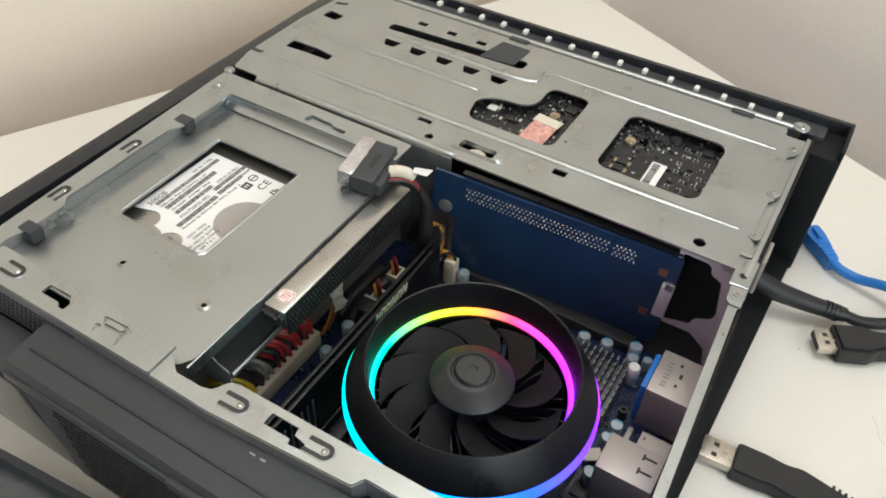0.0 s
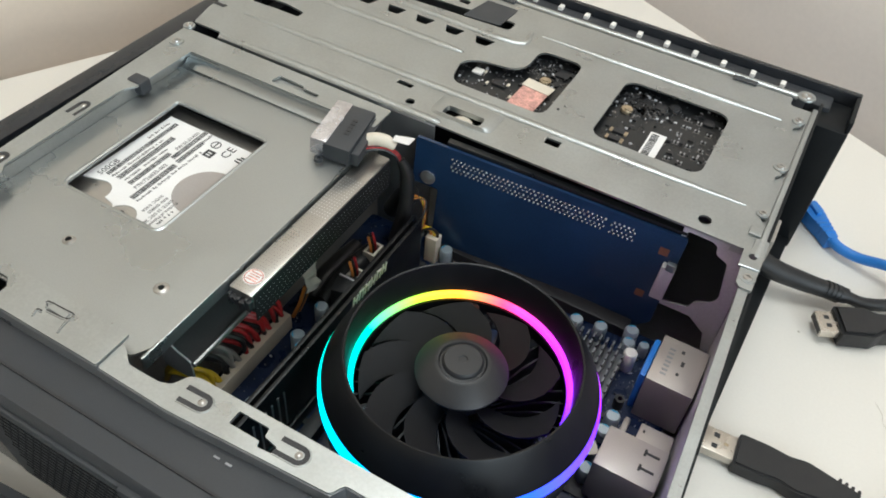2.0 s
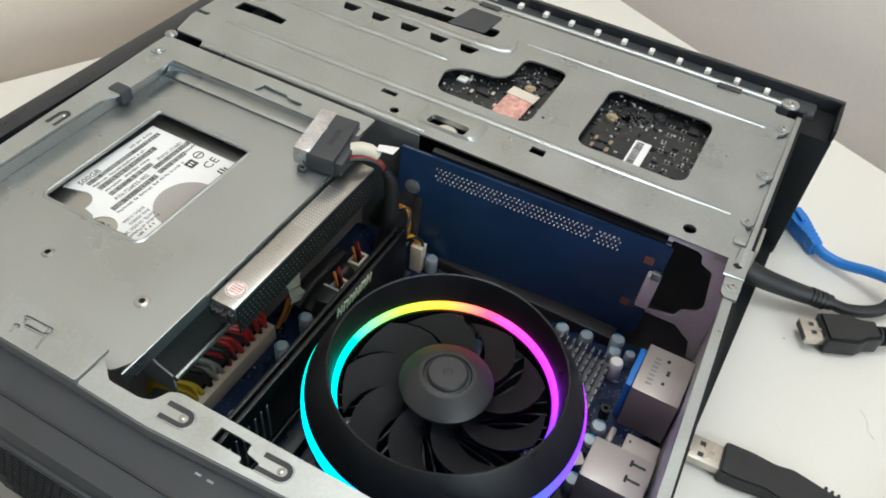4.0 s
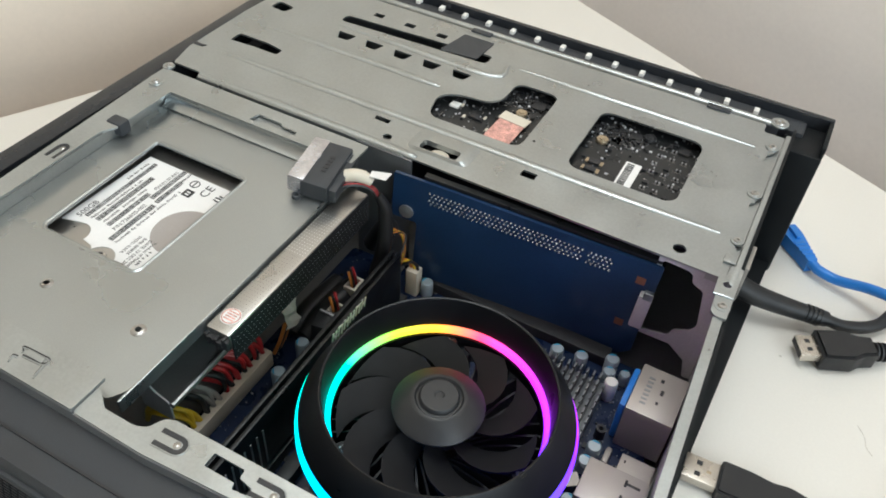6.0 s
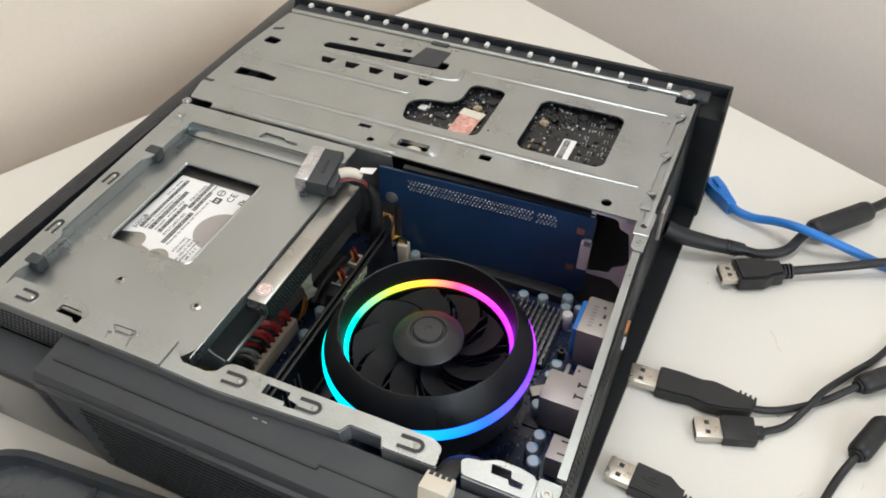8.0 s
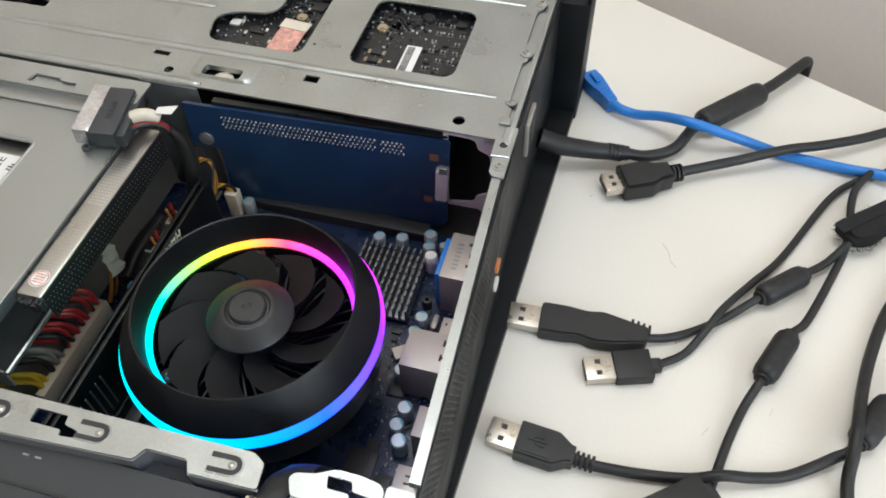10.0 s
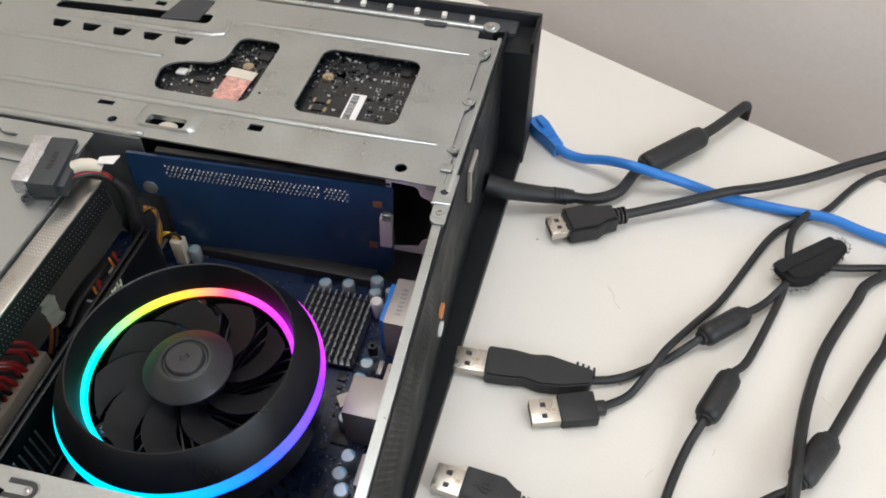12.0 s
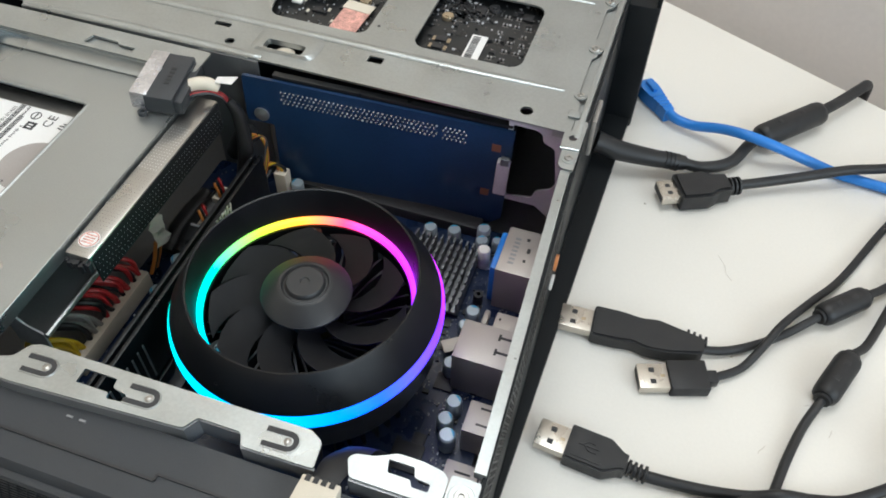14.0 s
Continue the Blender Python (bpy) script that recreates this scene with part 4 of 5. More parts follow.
tagged(part("solder_pin", bm, SOLDER, riser, "", RM), kind="stuff")
part("screw", lathe([(0, 0.0012), (0.0016, 0.0014), (0.0028, 0.0008), (0.0036, 0.0007), (0.0036, 0)], 20, m=RM @ Matrix.Translation((0.0075, -0.0205, 0.0008))), ALU, riser, "bright round-headed screw")
for x, y in ((0.1145, -0.0105), (0.1120, -0.0385)):
    part("copper_pad", cube(x, x + 0.004, y - 0.002, y + 0.002, 0.0008, 0.0010), COPPER, riser, "bare copper pad", RM)
part("side_clip", cube(0.1180, 0.1238, -0.0345, -0.0150, 0.0010, 0.0050, 0.0008), INNER, riser, "folded steel clip", RM)
part("clip_tab", cube(0.1195, 0.1235, -0.0160, -0.0120, 0.0030, 0.0056, 0.0006), STEEL, riser, "", RM)
part("stiffener", cube(0.014, 0.122, 0.0005, 0.0018, -0.004, -0.0009), PCB_BLACK, riser, "", RM)

# graphics card lying under the top plate
card = thing("graphics_card", "black graphics card seen through punched windows in the steel cover", "graphics card")
GZ = 0.0775
part("circuit_board", cube(-0.150, 0.004, 0.008, 0.104, GZ - 0.0016, GZ, 0.0002), PCB_BLACK, card)
part("cooler_block", cube(-0.140, -0.005, 0.012, 0.100, 0.040, GZ - 0.004, 0.002), FANBLACK, card)
rng = random.Random(9)
for material, count, sx, sy, h in ((SINK, 420, 0.0007, 0.0004, 0.0005), (INNER, 170, 0.0009, 0.0006, 0.0006), (LABELGREY, 260, 0.0012, 0.00022, 0.00008), (CHIP, 200, 0.0018, 0.0012, 0.0010)):
    bm = bmesh.new()
    for i in range(count):
        if rng.random() < 0.5:
            x, y = rng.gauss(*((-0.048, 0.006) if i % 3 else (-0.098, 0.007))), rng.gauss(0.068, 0.005)
        else:
            x, y = rng.uniform(-0.138, -0.004), rng.uniform(0.018, 0.082)
        x, y = round(x / 0.0014) * 0.0014, round(y / 0.0011) * 0.0011
        a = rng.choice((0.6, 1.0, 1.5))
        w, d = (sx * a, sy * a) if rng.random() < 0.5 else (sy * a, sx * a)
        box(bm, x, x + w, y, y + d, GZ, GZ + h)
    tagged(part("small_component", bm, material, card), kind="stuff")
for i in range(4):
    for j in range(7):
        x, y = -0.0285 + 0.0058 * i + 0.0007 * (j % 2), 0.0290 + 0.0068 * j
        if (i + 2 * j) % 5 == 4:
            continue
        q = part("resistor", cube(x, x + 0.0022, y, y + 0.0011, GZ, GZ + 0.0008, 0.0001), CHIP, card)
        for s in (0.0, 0.0017):
            part("end_cap", cube(x + s - 0.0001, x + s + 0.0006, y - 0.0001, y + 0.0012, GZ, GZ + 0.0009), ALU, q)
        part("outline", cube(x - 0.0006, x + 0.0028, y - 0.0007, y - 0.0005, GZ, GZ + 0.0001), LABELGREY, q)
for i in range(9):
    x, y = -0.1300 + 0.0048 * i, 0.0360 + 0.0042 * ((i * 3) % 5)
    q = part("resistor", cube(x, x + 0.0011, y, y + 0.0022, GZ, GZ + 0.0008, 0.0001), CREAM if i % 3 else CHIP, card)
    part("outline", cube(x - 0.0006, x - 0.0004, y - 0.0006, y + 0.0028, GZ, GZ + 0.0001), LABELGREY, q)
for x, y, s in ((-0.0440, 0.0690, 0.0055), (-0.0950, 0.0660, 0.0070), (-0.1180, 0.0420, 0.0050), (-0.0200, 0.0700, 0.0050)):
    part("chip", cube(x, x + s, y, y + s, GZ, GZ + 0.0011, 0.0002), CHIP, card)
for x, y in ((-0.0545, 0.0600), (-0.0965, 0.0585), (-0.0350, 0.0740)):
    part("spring_screw", lathe([(0, 0.0020), (0.0012, 0.0020), (0.0014, 0.0014), (0.0027, 0.0016), (0.0030, 0.0010), (0.0030, 0)], 20, m=Matrix.Translation((x, y, GZ))), GOLD if x < -0.04 else CHIP, card, "brass spring screw")
sticker = part("pink_sticker", cube(-0.0105, 0.0105, -0.0068, 0.0068, 0, 0.0003, 0, Matrix.Translation((-0.0975, 0.0380, GZ + 0.0010)) @ Matrix.Rotation(radians(88), 4, "Z")), PINK, card, "worn pink warranty sticker")
part("sticker_end", cube(-0.0034, 0.0034, -0.0074, 0.0074, 0, 0.0003, 0, Matrix.Translation((-0.0970, 0.0512, GZ + 0.0014)) @ Matrix.Rotation(radians(84), 4, "Z")), CREAM, sticker)
part("white_tag", cube(-0.1305, -0.1255, 0.0455, 0.0500, GZ, GZ + 0.001, 0.0002), WHITE, card, "white paper tag")
bar = part("barcode_label", cube(-0.0388, -0.0312, 0.0272, 0.0500, GZ + 0.0008, GZ + 0.0011), LABEL, card, "white barcode label")
rng = random.Random(2)
y = 0.0286
while y < 0.0484:
    w = rng.choice((0.0003, 0.0005, 0.0008))
    part("printed_bar", cube(-0.0378, -0.0343, y, y + w, GZ + 0.0011, GZ + 0.00125), INK, bar)
    y += w + rng.choice((0.0004, 0.0006))
for y in (0.0300, 0.0360, 0.0420):
    p = part("power_chip", cube(-0.0545, -0.0490, y - 0.0018, y + 0.0018, GZ, GZ + 0.0012, 0.0002), CHIP, card)
    for s in (-0.0560, -0.0490):
        part("solder_lug", cube(s, s + 0.0015, y - 0.0015, y + 0.0015, GZ, GZ + 0.0006), GOLD, p)

vp = part("video_port", cube(0.0264, 0.0284, 0.0160, 0.0320, 0.0520, 0.0720, 0.0005), TIN, card, "metal video socket")
part("socket_face", cube(0.0283, 0.0287, 0.0180, 0.0300, 0.0540, 0.0700, 0.0001), CHIP, vp)
# hard drive below the tray
drive = thing("hard_drive", "laptop hard drive with a white printed label under the tray", "hard drive", at=Matrix.Translation((-0.0038, -0.001, 0)))
DZ = TZ - 0.0045
part("drive_body", cube(-0.233, -0.163, -0.1485, -0.0485, DZ - 0.0095, DZ - 0.0004, 0.001), BRUSHED, drive)
lab_out = [(-0.2260, -0.0570), (-0.1650, -0.0570), (-0.1650, -0.1125), (-0.1790, -0.1150), (-0.1880, -0.1140)] + [(-0.1975 + 0.0065 * math.cos(radians(a)), -0.1165 + 0.0065 * math.sin(radians(a))) for a in range(20, 161, 20)] + \
          [(-0.2050, -0.1130), (-0.2105, -0.1118)] + [(-0.2165 + 0.0062 * math.cos(radians(a)), -0.1105 + 0.0062 * math.sin(radians(a))) for a in range(0, 91, 18)] + [(-0.2275, -0.1070)]
lab = part("label", sheet(lab_out, (), DZ - 0.0004, DZ), LABEL, drive, "white paper drive label")
part("label_disc", sheet(disc(-0.1785, -0.0880, 0.0138, 48), (), DZ, DZ + 0.0001), LABELGREY, lab, "grey disc printed on the label")
part("drive_screw", lathe([(0, 0.0006), (0.001, 0.0006), (0.0014, 0.0012), (0.0024, 0.0009), (0.0026, 0)], 18, m=Matrix.Translation((-0.1978, -0.1155, DZ - 0.0004))), BRUSHED, drive)


def printed(text, x, y, size, turn=90, material=INK, parent=None, z=DZ):
    cu = bpy.data.curves.new("printed_text", "FONT")
    cu.body, cu.size, cu.extrude, cu.resolution_u = text, size, 0.00004, 2
    tmp = bpy.data.objects.new("tmp", cu)
    scene.collection.objects.link(tmp)
    bpy.context.view_layer.update()
    me = bpy.data.meshes.new_from_object(tmp.evaluated_get(bpy.context.evaluated_depsgraph_get()))
    bpy.data.objects.remove(tmp)
    me.transform(Matrix.Translation((x, y, z + 0.00008)) @ Matrix.Rotation(radians(turn), 4, "Z"))
    me.materials.clear()
    me.materials.append(material)
    ob = new("printed_text", me)
    ob.parent = parent
    return ob


printed("500GB", -0.2215, -0.1030, 0.0040, parent=lab)
printed("P/N:726835-002", -0.2035, -0.1015, 0.0028, parent=lab)
printed("FW:01.01A01", -0.2070, -0.0735, 0.0026, parent=lab)
printed("C", -0.1862, -0.0665, 0.0060, parent=lab)
printed("E", -0.1862, -0.0620, 0.0060, parent=lab)
for i, words in enumerate(("Product of Malaysia", "DATE: 23 DEC 2016", "R/N: 000825", "5VDC: 0.55A")):
    printed(words, -0.1850 - 0.0026 * i, -0.0985, 0.0021, 270, parent=lab)
rng = random.Random(5)
for x, y0, y1, d in ((-0.2188, -0.1010, -0.0600, 0.0022), (-0.2130, -0.1005, -0.0680, 0.0026), (-0.2070, -0.1005, -0.0770, 0.0024), (-0.2040, -0.0785, -0.0575, 0.0024), (-0.2005, -0.0795, -0.0640, 0.0024), (-0.1998, -0.1065, -0.0815, 0.0026)):
    y = y0
    bm = bmesh.new()
    while y < y1:
        w = rng.choice((0.00025, 0.0004, 0.0006))
        box(bm, x - d, x, y, y + w, DZ, DZ + 0.0001)
        y += w + rng.choice((0.0002, 0.0003))
    tagged(part("barcode", bm, INK, lab), kind="stuff")
for x, y, n in ((-0.2162, -0.1010, 30), (-0.2104, -0.1010, 26), (-0.1972, -0.1066, 38), (-0.2222, -0.0740, 13), (-0.1815, -0.1120, 9), (-0.2010, -0.0640, 7)):
    bm = bmesh.new()
    for i in range(n):
        if rng.random() < 0.1:
            continue
        for k in range(2):
            d0, d1 = sorted((rng.uniform(-0.0017, -0.0008), rng.uniform(-0.0008, 0.0)))
            box(bm, x + d0, x + d1, y + 0.00100 * i + 0.0004 * k, y + 0.00100 * i + 0.0004 * k + 0.00022, DZ, DZ + 0.0001)
        box(bm, x - 0.0009, x - 0.0006, y + 0.00100 * i, y + 0.00100 * i + 0.0006, DZ, DZ + 0.0001)
    tagged(part("print_line", bm, INK, lab), kind="stuff")
part("square_mark", cube(-0.1968, -0.1922, -0.0700, -0.0655, DZ, DZ + 0.0001), INK, lab)
part("square_cut", cube(-0.1955, -0.1935, -0.0690, -0.0683, DZ + 0.0001, DZ + 0.0002), LABEL, lab)
part("square_cut", cube(-0.1955, -0.1935, -0.0675, -0.0668, DZ + 0.0001, DZ + 0.0002), LABEL, lab)
part("approval_mark", tube([(-0.1825, -0.0652, DZ + 0.00005), (-0.1800, -0.0655, DZ + 0.00005), (-0.1792, -0.0645, DZ + 0.00005), (-0.1800, -0.0636, DZ + 0.00005), (-0.1825, -0.0638, DZ + 0.00005)], 0.00035, 6, 3), INK, lab)
part("approval_mark", tube([(-0.1815, -0.0622, DZ + 0.00005), (-0.1790, -0.0622, DZ + 0.00005), (-0.1785, -0.0612, DZ + 0.00005)], 0.00035, 6, 3), INK, lab)
part("ring_mark", sheet(disc(-0.1960, -0.0615, 0.0024, 24), [disc(-0.1960, -0.0615, 0.0019, 24)], DZ, DZ + 0.0001), INK, lab)
part("ring_bar", cube(-0.1963, -0.1957, -0.0632, -0.0598, DZ, DZ + 0.0001), INK, lab)

# slim perforated drive cage beside the tray
cage = thing("optical_drive", "slim perforated bright steel drive box beside the tray", "optical drive", at=Matrix.Translation((-0.003, 0, 0)))
cb = part("drive_case", cube(-0.1376, -0.1268, -0.1245, -0.0300, 0.0672, 0.0745, 0.0012), BRUSHED, cage, "bright steel drive case")
# white dots in the middle rows paint the light caught at the holes
for name, material, picks in (("perforation", INK, [(i, j) for i in range(54) for j in range(7) if i < 27 or i > 42]), ("bright_perforation", SILK, [(i, j) for i in range(27, 43) for j in range(7)])):
    bm = bmesh.new()
    for i, j in picks:
        bmesh.ops.create_circle(bm, cap_ends=True, segments=6, radius=0.00013 if material is INK else 0.00027, matrix=Matrix.Translation((-0.1364 + 0.0013 * j, -0.1225 + 0.0017 * i, 0.07462)))
    tagged(part(name, bm, material, cb), kind="stuff")
dark = part("dark_side", cube(-0.1270, -0.1264, -0.1235, -0.0310, 0.0600, 0.0738, 0.0002), BLADE, cb, "dark perforated side")
bm = bmesh.new()
for i in range(46):
    for j in range(5):
        bmesh.ops.create_circle(bm, cap_ends=True, segments=6, radius=0.00020, matrix=Matrix.Translation((-0.12635, -0.1225 + 0.0020 * i + 0.001 * (j % 2), 0.0615 + 0.0024 * j)) @ Matrix.Rotation(radians(90), 4, "Y"))
tagged(part("side_perforation", bm, INNER, dark), kind="stuff")
rng = random.Random(31)
for i in range(9):
    x = -0.1372 + 0.00115 * i
    part("torn_foil", cube(x, x + 0.0013, -0.1262 - rng.uniform(0, 0.0008), -0.1243, 0.0672 + rng.uniform(0, 0.002), 0.0712 + rng.uniform(0, 0.0022), 0.0002), CHIP, cage)
sm = Matrix.Translation((-0.1322, -0.1165, 0.0746))
st = part("round_sticker", sheet(disc(0, 0, 0.0040, 28), (), 0, 0.0002), LABEL, cage, "round white sticker with a red printed ring", sm)
part("sticker_ring", sheet(disc(0, 0, 0.0037, 28), [disc(0, 0, 0.0032, 28)], 0.0002, 0.0003), PINK, st)
for i in range(4):
    part("sticker_bar", cube(-0.0022, 0.0022, -0.0020 + 0.0012 * i, -0.0014 + 0.0012 * i, 0.0002, 0.0003), PINK, st)
part("support_arm", cube(-0.1750, -0.1396, -0.1460, -0.0400, 0.0470, 0.0480), STEEL_DARK, cage, "dull steel shelf")
part("support_lip", tube([(-0.1395, -0.1462, 0.0490), (-0.1395, -0.09, 0.0490), (-0.1395, -0.0400, 0.0490)], 0.0012, 8, 3), STEEL, cage, "bright rolled lip")
part("shelf_end", sheet(rounded([(-0.1560, 0.0380), (-0.1560, 0.0520), (-0.1510, 0.0560), (-0.1480, 0.0520), (-0.1410, 0.0490), (-0.1410, 0.0380)], 0.001, 2), (), 0.1455, 0.1462, Matrix.Rotation(radians(90), 4, "X")), INNER, cage)

# loose drive connector with its lead
plug = thing("drive_connector", "black drive connector with silver foil and a white wrapped lead", "connector")
PM = Matrix.Translation((-0.1490, -0.0335, TZ + 0.0030)) @ Matrix.Rotation(radians(101), 4, "Z") @ Matrix.Rotation(radians(4), 4, "X")
part("housing", cube(-0.0150, 0.0150, -0.0060, 0.0065, -0.0020, 0.0064, 0.0010), PLASTIC, plug, "", PM)
part("housing_step", cube(-0.0135, 0.0135, -0.0095, -0.0058, -0.0020, 0.0045, 0.0006), PLASTIC, plug, "", PM)
part("foil", cube(-0.0145, 0.0152, 0.0048, 0.0125, -0.0015, 0.0070, 0.0010), SILVERFOIL, plug, "crinkled silver foil", PM)
for i in range(5):
    part("raised_mark", cube(-0.0055 + 0.0024 * i, -0.0040 + 0.0024 * i, -0.0015, 0.0008, 0.0062, 0.0066), CHIP, plug, "", PM)
part("latch_loop", lathe([(0.0010, 0), (0.0020, 0), (0.0020, 0.0015), (0.0010, 0.0015)], 14, True, PM @ Matrix.Translation((-0.0168, 0.0070, -0.002))), PLASTIC, plug)
part("wrap", tube([(-0.1405, -0.0318, 0.0812), (-0.1370, -0.0302, 0.0820), (-0.1330, -0.0288, 0.0816), (-0.1295, -0.0278, 0.0796)], [0.0030, 0.0030, 0.0029, 0.0020], 14, 6), CREAM, plug, "white paper wrap round the wires")
bm = sheet(rounded([(0, -0.003), (0.0075, -0.005), (0.009, 0.003), (0, 0.003)], 0.0005, 2), (), 0, 0.0003)
part("paper_flag", bm, LABEL, plug, "white paper flag", Matrix.Translation((-0.1310, -0.0265, 0.0828)) @ Matrix.Rotation(radians(20), 4, "Z") @ Matrix.Rotation(radians(-15), 4, "X"))
for i, material in enumerate((WIRE_BLACK, WIRE_RED, WIRE_BLACK, WIRE_RED, WIRE_BLACK)):
    o = 0.0011 * i
    part("wire", tube([(-0.1400, -0.0385 + o, 0.0790), (-0.1370, -0.0360 + o, 0.0800), (-0.1320, -0.0320 + o * 0.6, 0.0795), (-0.1275, -0.0300 + o * 0.5, 0.0768), (-0.1258, -0.0290 + o * 0.3, 0.0715), (-0.1245, -0.0275 + o * 0.2, 0.0670)], 0.0006, 7, 6), material, plug)
part("sleeve", tube([(-0.1262, -0.0282, 0.0745), (-0.1235, -0.0265, 0.0650), (-0.1225, -0.0285, 0.0470), (-0.1250, -0.0330, 0.0290)], [0.0018, 0.0032, 0.0036, 0.0032], 12, 6), RUBBER, plug, "black braided sleeve")

# main power plug and its bundle
power = thing("power_plug", "cream main power plug with red, black and yellow wires, some black for shade", "plug", at=Matrix.Translation((-0.003, 0, 0)))
pb = part("housing", cube(-0.1425, -0.1382, -0.1420, -0.0915, BZ, BZ + 0.0092, 0.0005, ), CREAM, power)
kinds = (WIRE_RED, WIRE_RED, WIRE_RED, WIRE_RED, WIRE_RED, WIRE_RED, WIRE_BLACK, WIRE_GREY, WIRE_GREY, WIRE_BLACK, WIRE_YELLOW, WIRE_YELLOW)
for i, material in enumerate(kinds):
    y = -0.0940 - 0.0040 * i
    for j in range(2):
        dy, up = 0.0016 * math.sin(i * 2.3 + j), 0.0035 * j + 0.0015 * math.sin(i * 1.7)
        # every second lower wire in the red group is black, for shade between
        part("wire", tube([(-0.1410 - 0.0008 * j, y, BZ + 0.0080), (-0.1435, y - 0.001 + dy, BZ + 0.0135 + up), (-0.1500, y - 0.005 + dy, BZ + 0.0170 + up), (-0.1570, y - 0.006, BZ + 0.0150 + up), (-0.1640, y - 0.004, BZ + 0.0020)], 0.0011, 8, 5), material if j else (WIRE_RED, WIRE_BLACK)[i % 2] if i < 7 else material, power)

# small leads in the dark corner
lead = thing("wire_bundle", "tangle of black and orange wires behind the memory", "wires")
for i, material in enumerate((WIRE_ORANGE, WIRE_BLACK, WIRE_YELLOW, WIRE_BLACK, WIRE_ORANGE, WIRE_BLACK)):
    o = 0.0016 * i
    part("wire", tube([(-0.1330 + o * 0.5, -0.0200, 0.0250), (-0.1290 + o * 0.6, -0.0190 - o * 0.3, 0.0440), (-0.1200 + o * 0.4, -0.0195, 0.0480), (-0.1150, -0.0230 - o * 0.6, 0.0400), (-0.1190, -0.0290 - o, 0.0200)], 0.0006, 7, 6), material, lead)
part("tie", tube([(-0.1350, -0.0190, 0.0330), (-0.1290, -0.0190, 0.0450), (-0.1240, -0.0195, 0.0485)], 0.0046, 12, 5), RUBBER, lead, "black tape round the wires")
rng = random.Random(12)
for i in range(4):
    x, z = -0.1195 - 0.0014 * i + rng.uniform(-0.001, 0.001), 0.018 + 0.0022 * (i % 5)
    part("wire", tube([(x + 0.004, -0.022 - 0.001 * i, 0.030), (x + rng.uniform(-0.002, 0.002), -0.040, z + 0.006), (x + rng.uniform(-0.002, 0.003), -0.062, z), (x - 0.002, -0.082, z - 0.001), (x - 0.004, -0.096, z - 0.002)], 0.0011, 7, 5), WIRE_BLACK, lead)
tail = thing("white_connector", "crumpled white connector hanging beside the drive box", "connector", at=Matrix.Translation((-0.003, 0, 0)))
bm = bmesh.new()
grid = [[bm.verts.new((0.0009 * math.sin(i * 1.9 + j) + 0.0014 * (i % 2), -0.0045 + 0.0018 * j + 0.0006 * math.sin(i), 0.0065 - 0.0022 * i)) for j in range(6)] for i in range(7)]
for ra, rb in zip(grid, grid[1:]):
    for j in range(5):
        bm.faces.new((ra[j], ra[j + 1], rb[j + 1], rb[j]))
bmesh.ops.solidify(bm, geom=bm.faces[:], thickness=0.0006)
bm.transform(Matrix.Translation((-0.1352, -0.0810, 0.0410)) @ Matrix.Rotation(radians(-18), 4, "X") @ Matrix.Rotation(radians(-30), 4, "Y"))
part("housing", bm, WHITE, tail, "crumpled white tag")
for i in range(3):
    part("wire", tube([(-0.1355, -0.0840 + 0.0015 * i, 0.0360), (-0.1365, -0.087 + 0.002 * i, 0.0280), (-0.1385, -0.090 + 0.002 * i, 0.0200)], 0.0009, 6, 5), (WIRE_ORANGE, WIRE_BLACK, WIRE_ORANGE)[i], tail)
block = thing("black_wire_loom", "thick black taped loom lying beside the memory", "wires", at=Matrix.Translation((-0.003, 0, 0)))
for k, (dx, z, r) in enumerate(((0.0, 0.0205, 0.0058), (-0.0085, 0.0190, 0.0050), (0.0060, 0.0180, 0.0040))):
    part("sleeve", tube([(-0.1290 + dx, -0.0400, z + 0.004), (-0.1310 + dx, -0.0520, z + 0.002), (-0.1325 + dx, -0.0630, z), (-0.1340 + dx * 0.8, -0.0740, z - 0.003)], [r * 0.8, r, r, r * 0.7], 12, 6), WIRE_BLACK, block)
dp = part("dark_plug", cube(-0.0045, 0.0045, -0.0055, 0.0055, 0, 0.012, 0.0006, Matrix.Translation((-0.1255, -0.0690, 0.0185)) @ Matrix.Rotation(radians(12), 4, "Z")), HUBGREY, block, "dark grey plug")
part("plug_ridge", cube(-0.1300, -0.1210, -0.0665, -0.0655, 0.0305, 0.0312), INNER, dp)
for x, y, h in ((-0.1190, -0.0800, 0.008), (-0.1200, -0.0905, 0.009), (-0.1240, -0.1120, 0.009), (-0.1220, -0.1180, 0.007), (-0.1290, -0.1340, 0.006)):
    capacitor(x, y, h, 0.0030)
for x, y, w, d in ((-0.1215, -0.1270, 0.010, 0.006), (-0.1300, -0.1480, 0.006, 0.012), (-0.1210, -0.1560, 0.007, 0.009)):
    part("pin_header", cube(x - w / 2, x + w / 2, y - d / 2, y + d / 2, BZ, BZ + 0.0055, 0.0003), HUBGREY, board_thing, "dark grey pin header")
header = thing("fan_plug", "cream four-pin plug clipped over the front rail", "plug")
hb = part("housing", cube(-0.0060, 0.0060, -0.0045, 0.0045, -0.0030, 0.0080, 0.0006), CREAM, header, "", Matrix.Translation((-0.0135, -0.1830, H - 0.0060)) @ Matrix.Rotation(radians(-12), 4, "X"))
for i in range(4):
    part("socket_hole", cube(-0.0047 + 0.0025 * i, -0.0031 + 0.0025 * i, 0.0025, 0.0046, 0.0070, 0.0083), INK, hb)
